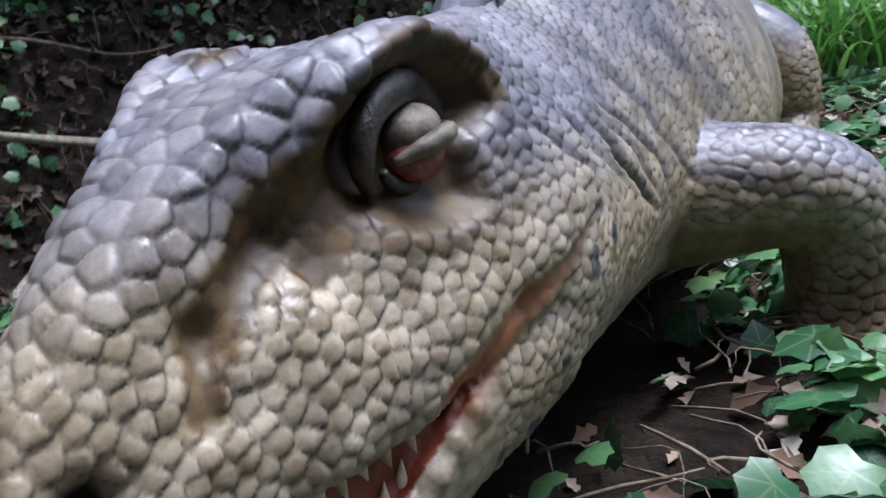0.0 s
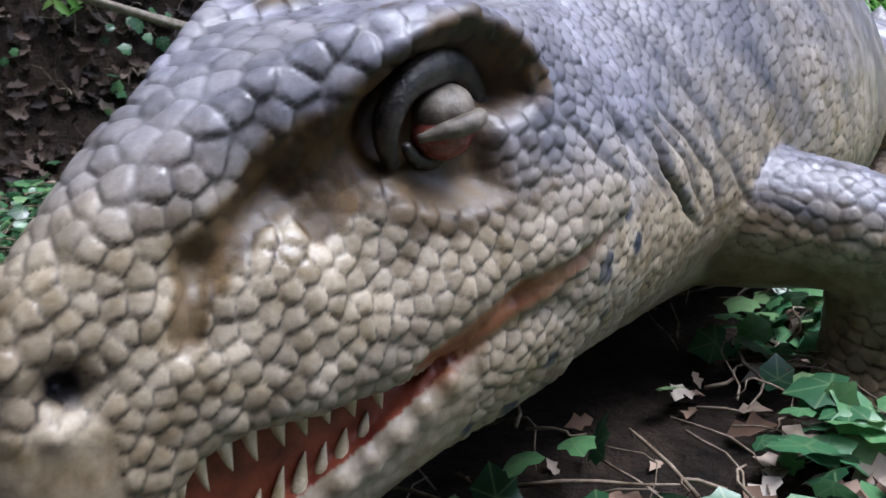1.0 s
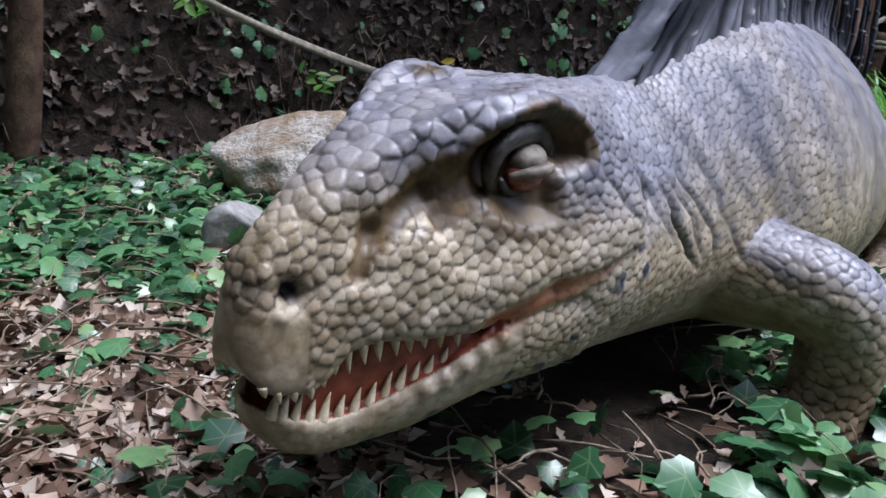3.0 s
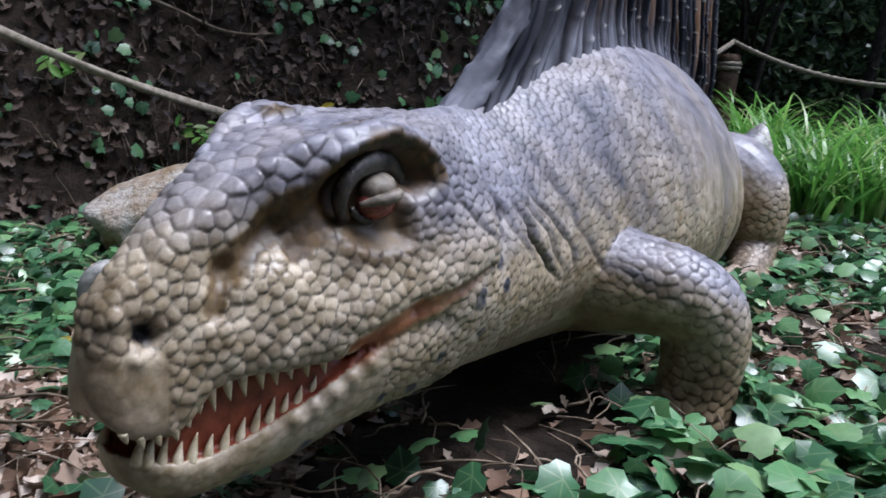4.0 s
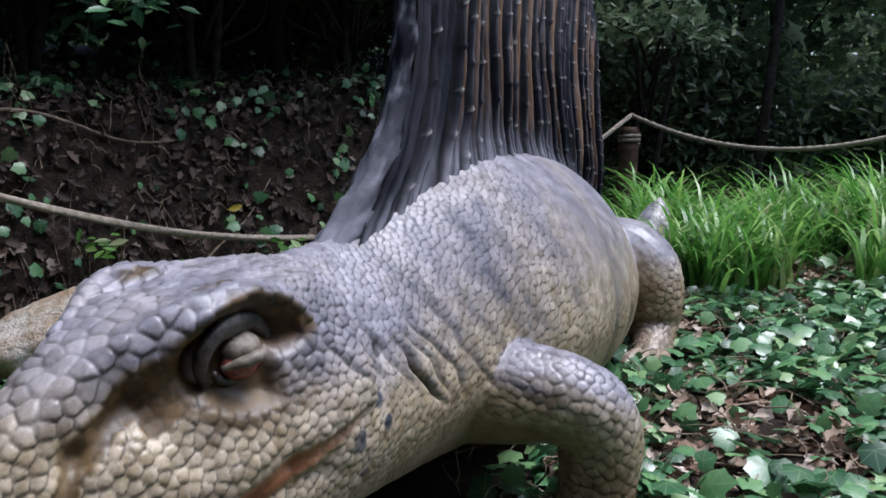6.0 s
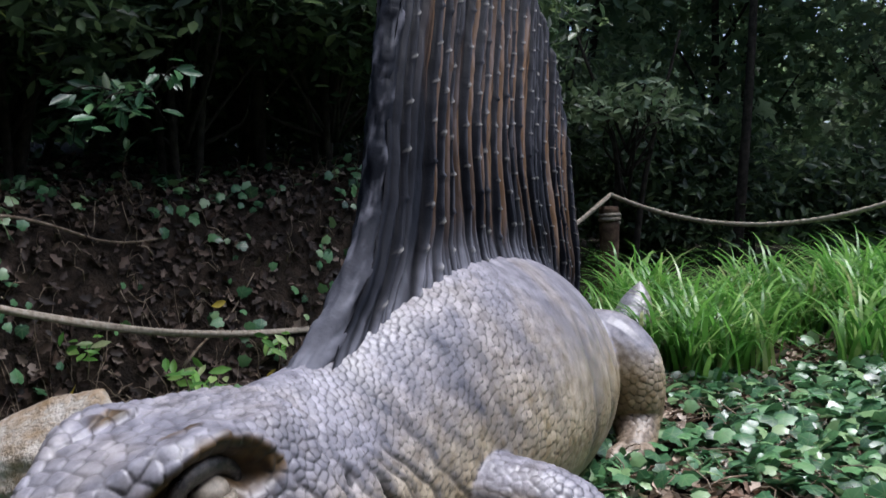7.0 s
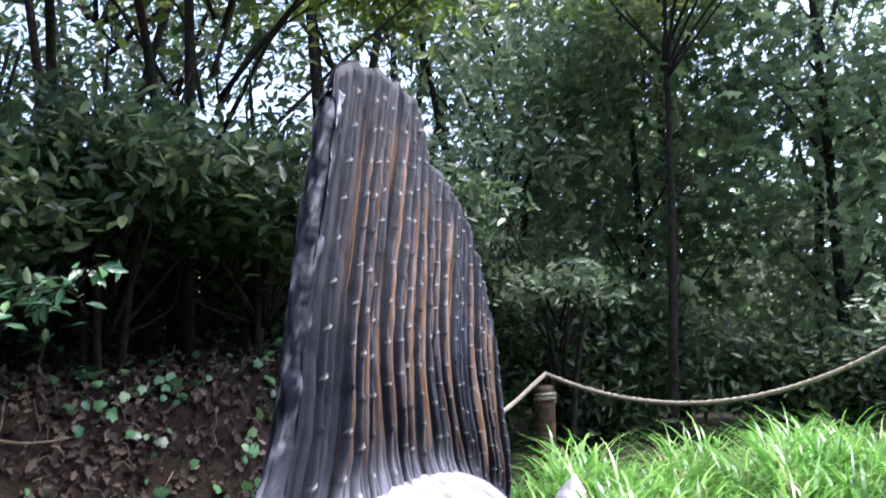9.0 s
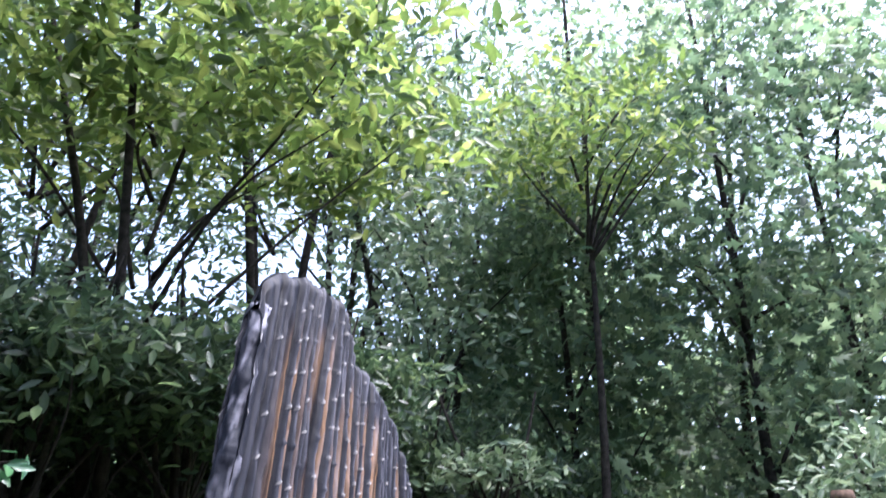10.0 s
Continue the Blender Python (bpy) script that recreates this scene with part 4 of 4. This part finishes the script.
def cover(name, mat, template, faces, x, y, size, height, lean, rng, label, category, ribs=()):
    z = ground_z(x, y)
    up = slope_up(x, y)
    up = up / np.linalg.norm(up, axis=1)[:, None]
    places = np.stack([x, y, z], 1) + up * np.asarray(height)[:, None]
    me = scatter(name, template, faces, spin(len(x), rng, up, lean), places, size, ribs)
    ob = new(name, shade(me, mat, False))
    tagged(ob, label, category, kind="stuff")


def slope_up(x, y):
    """The ground's own up direction at each place."""
    h = 0.06
    gx = (ground_z(x + h, y) - ground_z(x - h, y)) / (2 * h)
    gy = (ground_z(x, y + h) - ground_z(x, y - h)) / (2 * h)
    return np.stack([-gx, -gy, np.ones_like(gx)], 1)


def build_cover():
    rng = np.random.RandomState(17)
    # dead leaves: dense before the head, on the bank and under the ivy
    x, y = strew(rng, 42000, -4.0, 3.6, 0.1, 5.0)
    keep = (rng.uniform(size=len(x)) < np.where(y - 0.95 * x > 3.9, 0.95, 0.8) * np.where(under_head(x, y), np.where(y > 0.75, 0.12, 0.7), 1)) & ~footprint(x, y)
    x, y = x[keep], y[keep]
    nx, ny = strew(rng, 7000, -2.0, 0.3, 0.2, 1.7)
    keep = ~footprint(nx, ny) & (fbm(nx * 4, ny * 4, 58, 2) > -0.5)
    x, y = np.concatenate([x, nx[keep]]), np.concatenate([y, ny[keep]])
    # leaves on the bank get the ramp darkened for shade
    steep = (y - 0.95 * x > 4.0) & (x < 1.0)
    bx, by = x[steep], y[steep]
    cover("bank_litter", SHADED_LITTER, DEAD_LEAF, DEAD_FACES, bx, by, rng.uniform(0.03, 0.08, len(bx)), rng.uniform(0.004, 0.035, len(bx)), 0.5, rng, "old dark brown fallen leaves and debris on the bank", "leaf litter")
    x, y = x[~steep], y[~steep]
    cover("leaf_litter", LITTER, DEAD_LEAF, DEAD_FACES, x, y, rng.uniform(0.025, 0.075, len(x)), rng.uniform(0.004, 0.035, len(x)), 0.45, rng, "dry brown fallen leaves covering the woodland floor", "leaf litter")
    # ivy carpets: beyond the head, right of the body, and patches on the bank
    x, y = strew(rng, 64000, -4.0, 4.2, 0.2, 5.0)
    across = 0.9075 * (x - NOSE[0]) - 0.42 * (y - NOSE[1])
    patch = fbm(x * 5.5, y * 5.5, 52, 3) + 0.5 * fbm(x * 2, y * 2, 53, 2)
    far_side = np.where(y - 0.2 * x > 1.25, 0.85, 0.14) * np.where(patch > -0.45, 1, 0.25)
    near_side = np.where(patch > np.where(x > 1.2, -0.75, -0.30), np.where(x > 1.2, 1.1, 0.8), 0.12) * np.where((x > 0.75) & (x < 1.15) & (y > 1.1) & (y < 1.75), 0.2, 1)
    chance = np.where(across < 0, far_side, near_side)
    on_bank = (y - 0.95 * x > 3.95) & (x < 1.0)
    chance = np.where(on_bank, np.where(patch > 0.35, 0.2, 0.03), chance)
    chance = np.where((x > 1.1) & (x < 3.2) & (y > 2.85) & (y < 4.8), 0.04, chance)
    chance = np.where(under_head(x, y), np.where(y > 0.75, 0.05, 0.22), chance)
    keep = (rng.uniform(size=len(x)) < 0.8 * chance) & ~footprint(x, y, -0.02)
    x, y = x[keep], y[keep]
    size = rng.uniform(0.028, 0.068, len(x))
    cover("ivy", IVY, IVY_LEAF, IVY_FACES, x, y, size, rng.uniform(0.02, 0.08, len(x)), 0.45, rng, "glossy dark green ivy carpet with lighter young leaves", "ivy", IVY_RIBS)
    # larger ivy leaves beside the jaw and the foreleg
    x, y = strew(rng, 260, -0.05, 1.25, 0.62, 1.2)
    keep = ~footprint(x, y) & ~under_head(x, y) & (fbm(x * 6, y * 6, 57, 2) > -0.35)
    x, y = x[keep], y[keep]
    cover("large_ivy", IVY, IVY_LEAF, IVY_FACES, x, y, rng.uniform(0.05, 0.085, len(x)), rng.uniform(0.03, 0.085, len(x)), 0.5, rng, "large broad glossy green ivy leaves", "ivy", IVY_RIBS)
    # fallen yellow leaves
    x, y = np.array([-0.80, -0.88, -1.35, -0.55, -0.2]), np.array([1.19, 3.60, 3.0, 3.4, 3.9])
    cover("yellow_leaves", YELLOW, OVAL_LEAF, OVAL_FACES, x, y, np.full(5, 0.09), np.full(5, 0.075), 0.5, rng, "a few bright yellow fallen leaves", "leaves")
    # twigs and rootlets
    parts = []
    x, y = strew(rng, 1500, -1.6, 1.4, 0.2, 3.4)
    for px, py in zip(x, y):
        if footprint(np.array([px]), np.array([py]))[0] and rng.uniform() < 0.8:
            continue
        an, ln = rng.uniform(0, 2 * np.pi), rng.uniform(0.06, 0.26)
        k = np.linspace(0, 1, 6)
        wx = px + ln * k * math.cos(an) + 0.02 * np.sin(5 * k + an)
        wy = py + ln * k * math.sin(an) + 0.02 * np.cos(4 * k + 2 * an)
        wz = ground_z(wx, wy) + 0.02 + rng.uniform(0.0, 0.05) + 0.03 * np.sin(np.pi * k) * rng.uniform(0, 1)
        parts.append(tube_arrays(np.stack([wx, wy, wz], 1), rng.uniform(0.0012, 0.0035) * (1 - 0.6 * k), 5))
    v, f = join(parts)
    tagged(new("twigs", shade(fast_mesh("twigs", v, f), TWIG)), "thin dry twigs and roots lying on the ground", "twigs", kind="stuff")


def build_grass():
    rng = np.random.RandomState(23)
    vs, fs, base = [], [], 0
    clumps = [(rng.uniform(1.15, 3.1), rng.uniform(2.9, 4.7)) for _ in range(95)] + [(rng.uniform(3.0, 4.6), rng.uniform(3.4, 5.6)) for _ in range(50)]
    for cx, cy in clumps:
        tall = rng.uniform(0.24, 0.52)
        for _ in range(34):
            x, y = cx + rng.normal(0, 0.06), cy + rng.normal(0, 0.06)
            an, ln = rng.uniform(0, 2 * np.pi), tall * rng.uniform(0.7, 1.5)
            k = np.linspace(0, 1, 7)
            out = ln * (0.15 * k + 0.75 * k**2.3) * rng.uniform(0.5, 1.1)
            up = ln * (k - 0.55 * k**3 * rng.uniform(0.5, 1.2))
            px, py, pz = x + out * math.cos(an), y + out * math.sin(an), float(ground_z(x, y)) + up
            w = rng.uniform(0.006, 0.014) * (1 - k**1.8) + 0.0004
            sx, sy = -math.sin(an), math.cos(an)
            v = np.concatenate([np.stack([px - w * sx, py - w * sy, pz], 1), np.stack([px + w * sx, py + w * sy, pz], 1)])
            i = np.arange(6)
            vs.append(v)
            fs.append(np.stack([i, i + 1, i + 8, i + 7], 1) + base)
            base += 14
    ob = new("grass", shade(fast_mesh("grass", np.concatenate(vs), np.concatenate(fs)), GRASS))
    tagged(ob, "long arching bright green grass in clumps", "grass", kind="stuff")


# ---------------------------------------------------------------- trees and shrubs
def limb(points, r0, r1, n=14, sides=8):
    q = along(points, n)
    return tube_arrays(q, np.linspace(r0, r1, n), sides)


def tree(name, x, y, height, crown, rng, mat, leaf, label, stems=1, clumps=70, per=90, spread=0.3, low=0.25, template=(OVAL_LEAF, OVAL_FACES), bare=0.0):
    """Stems with limbs, and a crown of leaf clumps at the limbs' ends. crown: its three radii and the lift of its middle."""
    z0 = float(ground_z(x, y)) - 0.05
    e = thing(name, x, y, z0, label, "tree" if height > 3.2 else "shrub", "trees and shrubs")
    rx, ry, rz, mid = crown
    cs = []
    while len(cs) < clumps:
        p = rng.uniform(-1, 1, 3)
        if 0.25 < np.linalg.norm(p) < 1:
            c = np.array([p[0] * rx, p[1] * ry, mid + p[2] * rz])
            if c[2] > low * height * 0.5:
                cs.append(c)
    cs = np.array(cs)
    wood = []
    for k in range(stems):
        an = rng.uniform(0, 2 * np.pi)
        lean = (0.05 if stems == 1 else 0.2) * height
        top = (lean * math.cos(an), lean * math.sin(an), height * 0.85)
        r0 = (0.006 if stems == 1 else 0.010) * height / math.sqrt(stems) + 0.015
        b = 0.1 * (stems > 1)
        wood.append(limb([(b * math.cos(an), b * math.sin(an), 0), (0.35 * top[0] + rng.normal(0, 0.05), 0.35 * top[1] + rng.normal(0, 0.05), 0.4 * top[2]), top], r0, r0 * 0.3))
    for c in cs[:: max(1, len(cs) // 11)]:
        h = min(max(c[2] - 0.9 * math.hypot(c[0], c[1]) - 0.3, 0.25), height * 0.75)
        bend = rng.normal(0, 0.12, 3)
        wood.append(limb([(0.05 * c[0], 0.05 * c[1], h), np.array([0.5 * c[0], 0.5 * c[1], 0.5 * (h + c[2]) + 0.1]) + bend, c], 0.010 + 0.002 * height, 0.004, 9, 5))
    v, f = join(wood)
    part("trunk", fast_mesh("trunk", v, f), BARK, e)
    n = clumps * per
    pos = np.repeat(cs, per, 0) + rng.normal(size=(n, 3)) * spread * np.array([1, 1, 0.55])
    keep = rng.uniform(size=n) > bare
    pos = pos[keep]
    me = scatter("crown", template[0], template[1], spin(len(pos), rng, (0, -0.25, 0.8), 0.7), pos, rng.uniform(0.6, 1.3, len(pos)) * leaf)
    crown_ob = new("crown", shade(me, mat, False))
    crown_ob.parent = e
    return e


SPRAY = [(0, -0.5, 0), (0.07, -0.3, 0.02), (0.26, -0.12, -0.04), (0.08, -0.05, 0.02), (0.22, 0.16, -0.04), (0.06, 0.15, 0.02), (0, 0.55, -0.05), (-0.06, 0.15, 0.02), (-0.22, 0.16, -0.04), (-0.08, -0.05, 0.02), (-0.26, -0.12, -0.04), (-0.07, -0.3, 0.02)]
SPRAY_FACES = [(0, 1, 11), (1, 2, 3), (1, 3, 9), (1, 9, 11), (11, 9, 10), (3, 4, 5), (3, 5, 7), (3, 7, 9), (9, 7, 8), (5, 6, 7)]


def overhang(x, y, z, reach, n, rng, mat, leaf, label):
    """A leafy branch that reaches in over the bank, from its own slim stem on the ground."""
    gx, gy = x - 1.2, y + 1.4
    gz = float(ground_z(gx, gy))
    e = thing("leafy_sapling", gx, gy, gz, label, "sapling", "trees and shrubs")
    tip = np.array([x - gx, y - gy, z - gz])
    ends, wood = [], [limb([(0, 0, -0.03), (0.2 * tip[0], 0.2 * tip[1], 0.75 * tip[2]), (0.6 * tip[0], 0.6 * tip[1], 1.08 * tip[2]), tip], 0.022, 0.005)]
    spine = along([(0.2 * tip[0], 0.2 * tip[1], 0.75 * tip[2]), (0.6 * tip[0], 0.6 * tip[1], 1.08 * tip[2]), tip], 14)
    for k in range(3, 14):
        for sg in (-1, 1):
            end = spine[k] + np.array([rng.normal(0, 0.08) + sg * reach * 0.4, rng.uniform(-0.6, 0.2) * reach, rng.uniform(-0.6, 0.25) * reach])
            wood.append(limb([spine[k], 0.5 * (spine[k] + end) + (0, 0, 0.05), end], 0.005, 0.002, 7, 5))
            for q in np.linspace(0.3, 1, n):
                ends.append(spine[k] + (end - spine[k]) * q + rng.normal(0, 0.035, 3))
    v, f = join(wood)
    part("trunk", fast_mesh("stem", v, f), BARK, e)
    ends = np.array(ends)
    me = scatter("foliage", OVAL_LEAF, OVAL_FACES, spin(len(ends), rng, (0.1, -0.5, 0.8), 0.45), ends, rng.uniform(0.7, 1.25, len(ends)) * leaf, (0, 3))
    ob = new("foliage", shade(me, mat, False))
    ob.parent = e


def build_woods():
    rng = np.random.RandomState(31)
    dark = "dense dark laurel shrub with glossy leaves on the bank"
    for x, y in ((-4.7, 2.3), (-3.8, 2.9), (-2.9, 3.4), (-2.05, 3.75), (-1.25, 4.2), (-0.45, 4.7), (0.25, 5.6)):
        tree("laurel_shrub", x, y, 2.1, (0.85, 0.75, rng.uniform(0.3, 0.5), rng.uniform(0.95, 1.2)), rng, LAUREL, 0.10, "arching dark laurel shrub with glossy leaves over the bank", 4, 56, 90, 0.16, 0.55)
    for x, y, h, c in ((-4.4, 4.5, 1.9, (1.0, 0.5, 0.72, 0.72)), (-3.2, 5.0, 1.9, (1.0, 0.5, 0.72, 0.72)), (-2.1, 5.5, 1.9, (1.0, 0.5, 0.72, 0.72)), (-1.0, 5.9, 1.9, (1.0, 0.5, 0.72, 0.72)), (0.1, 6.9, 1.9, (1.0, 0.5, 0.72, 0.72)), (1.2, 7.4, 2.4, (0.9, 0.6, 1.1, 1.05)), (2.5, 7.5, 1.8, (0.9, 0.5, 0.8, 0.8)), (4.2, 7.0, 1.4, (0.9, 0.5, 0.5, 0.6)), (6.0, 6.6, 1.6, (1.0, 0.6, 0.6, 0.7))):
        tree("laurel_shrub", x, y, h, c, rng, LAUREL, 0.11, dark, 4, 70, 90, 0.2, 0.02)
    tall = "tall broadleaved tree with many dark stems and thin foliage"
    for x, y, h, c in ((-2.3, 6.4, 7.0, (2.4, 1.7, 1.5, 4.9)), (-0.2, 7.4, 7.2, (1.8, 1.4, 1.6, 4.7)), (-4.8, 6.0, 7.5, (2.2, 1.8, 1.6, 5.0)), (1.6, 8.8, 8.0, (1.7, 1.4, 2.8, 4.3)), (0.4, 11.5, 9.0, (2.4, 1.6, 2.6, 6.0)), (-3.5, 10.5, 9.0, (2.8, 1.6, 2.4, 5.4))):
        tree("broadleaved_tree", x, y, h, c, rng, PALE if x > 0 else LAUREL, 0.15, tall, 3, 60, 62, 0.42, 0.2)
    for x, y, c in ((-2.4, 8.2, (2.4, 0.8, 1.6, 2.9)), (-5.6, 8.2, (2.0, 0.8, 1.6, 2.9))):
        tree("broadleaved_tree", x, y, 5.4, c, rng, LAUREL, 0.15, tall, 3, 40, 55, 0.34, 0.2)
    tree("lime_leaved_tree", -0.9, 4.75, 4.6, (2.3, 1.6, 0.75, 3.3), rng, LIME, 0.145, "slender tree with bright yellow-green young leaves", 2, 115, 55, 0.26)
    tree("lime_leaved_tree", 2.9, 6.8, 6.4, (1.3, 1.0, 0.9, 4.9), rng, LIME, 0.125, "slender tree with bright yellow-green young leaves", 1, 40, 50, 0.28)
    ever = "dark evergreen tree with drooping feathery sprays"
    for x, y, h, c in ((3.3, 8.6, 7.5, (1.4, 1.2, 3.0, 3.6)), (5.2, 7.8, 9.5, (1.5, 1.3, 4.2, 4.8)), (4.4, 10.4, 11.5, (1.9, 1.4, 5.2, 5.9)), (7.2, 8.6, 10.5, (1.8, 1.4, 4.7, 5.2)), (2.2, 11.6, 8.0, (1.7, 1.4, 3.4, 4.2)), (9.4, 7.4, 9.0, (1.4, 1.3, 4.0, 4.6)), (6.4, 10.6, 12.0, (2.0, 1.4, 5.4, 6.3)), (3.0, 12.6, 12.0, (2.0, 1.4, 5.0, 6.6))):
        tree("evergreen_tree", x, y, h, c, rng, YEW, 0.26, ever, 1, 112, 34, 0.40, 0.05, (SPRAY, SPRAY_FACES))
    tree("pale_leaved_shrub", 1.78, 6.35, 2.6, (0.55, 0.30, 0.20, 1.5), rng, PALE, 0.11, "slim shrub with pale glossy leaves catching the light", 2, 14, 30, 0.12)
    tree("pale_leaved_shrub", 4.9, 5.7, 2.4, (0.7, 0.6, 0.6, 1.3), rng, PALE, 0.11, "light green leafy shrub at the edge of the wood", 3, 26, 50, 0.18)
    overhang(-1.0, 3.05, 1.40, 0.36, 5, rng, IVY, 0.10, "slim laurel sapling with glossy leaves reaching over the bank")
    overhang(-1.6, 2.9, 1.75, 0.32, 4, rng, LIME, 0.085, "thin sapling with pale yellow-green leaves")
    # unseen trees added round the clearing to block low sky, keeping light to the gap above
    for x, y in ((-5.4, -2.6), (-2.8, -5.0), (0.6, -5.8), (4.0, -5.6), (-6.4, 0.4), (6.6, -3.6)):
        tree("evergreen_tree", x, y, 8.0, (2.2, 2.0, 3.7, 4.3), rng, YEW, 0.6, ever, 1, 80, 60, 0.5, 0.1)
    # the far wood: low towards the bank, tall behind the evergreens
    n = 10000
    an = rng.uniform(-1.25, 1.25, n)
    r = rng.uniform(15, 22, n)
    roof = np.where(an < 0.2, 3.2, 6.0) + 0.9 * np.sin(an * 9) + 0.5 * np.sin(an * 23)
    hgt = 0.6 + roof * rng.uniform(size=n)
    pos = np.stack([r * np.sin(an), r * np.cos(an), hgt], 1)
    me = scatter("far_wood", SPRAY, SPRAY_FACES, spin(len(pos), rng, (0, -0.6, 0.5), 0.7), pos, rng.uniform(0.7, 1.3, len(pos)))
    tagged(new("far_wood", shade(me, YEW, False)), "dark green mass of more distant trees", "woods", kind="stuff")


def seedling(x, y, n, size, rng):
    z = float(ground_z(x, y))
    e = thing("seedling", x, y, z, "small bright green seedling growing on the leafy bank", "plant", "seedlings on the bank")
    v, f = limb([(0, 0, -0.02), (0.01, 0, 0.08), (0.0, -0.02, 0.17)], 0.004, 0.002, 6, 5)
    part("stem", fast_mesh("seedling_stem", v, f), TWIG, e)
    k = np.linspace(0.3, 1, n)
    an = np.arange(n) * 2.4
    pos = np.stack([0.09 * k * np.cos(an), 0.09 * k * np.sin(an) - 0.03, 0.05 + 0.14 * k], 1)
    me = scatter("seedling_leaves", OVAL_LEAF, OVAL_FACES, spin(n, rng, (0, -0.5, 1), 0.35), pos, rng.uniform(0.7, 1.2, n) * size, (0, 3))
    ob = new("leaves", shade(me, GRASS, False))
    ob.parent = e


def build_bank_details():
    rng = np.random.RandomState(41)
    for x, y in ((-1.3, 3.1), (-0.9, 3.25), (-0.55, 3.55), (-1.75, 2.75), (-0.75, 3.1)):
        seedling(x, y, 13, 0.085, rng)
    # dry stalks and hanging stems of old ivy
    parts = []
    for _ in range(230):
        x = rng.uniform(-3.0, 0.5)
        y = 3.2 + 0.95 * (x + 0.88) + rng.uniform(0.0, 1.1)
        z = float(ground_z(x, y))
        ln, an, tip = rng.uniform(0.08, 0.35), rng.uniform(0, 2 * np.pi), rng.uniform(0.1, 0.9)
        k = np.linspace(0, 1, 7)
        p = np.stack([x + ln * (1 - tip) * k * math.cos(an) + 0.02 * np.sin(6 * k + an), y - 0.03 - 0.25 * ln * k, z + ln * tip * k + 0.02 * np.sin(9 * k)], 1)
        parts.append(tube_arrays(p, rng.uniform(0.0015, 0.004) * (1 - 0.6 * k), 5))
    v, f = join(parts)
    tagged(new("dry_stalks", shade(fast_mesh("dry_stalks", v, f), TWIG)), "dry stalks and old ivy stems on the bank", "stalks", kind="stuff")
    for x0, y0, x1, y1, r in ((-1.75, 3.05, -1.15, 3.6, 0.009), (-0.95, 3.35, -0.72, 3.75, 0.007)):
        t = np.linspace(0, 1, 14)
        x, y = x0 + (x1 - x0) * t, y0 + (y1 - y0) * t
        v, f = tube_arrays(np.stack([x, y - 0.02, ground_z(x, y) + 0.05 + 0.02 * np.sin(7 * t)], 1), r * (1 - 0.5 * t), 8)
        tagged(new("fallen_stick", shade(fast_mesh("fallen_stick", v, f), TWIG)), "thin pale fallen stick lying on the leafy bank", "stick", "fallen sticks")


build_cover()
build_bank_details()
build_grass()
build_woods()
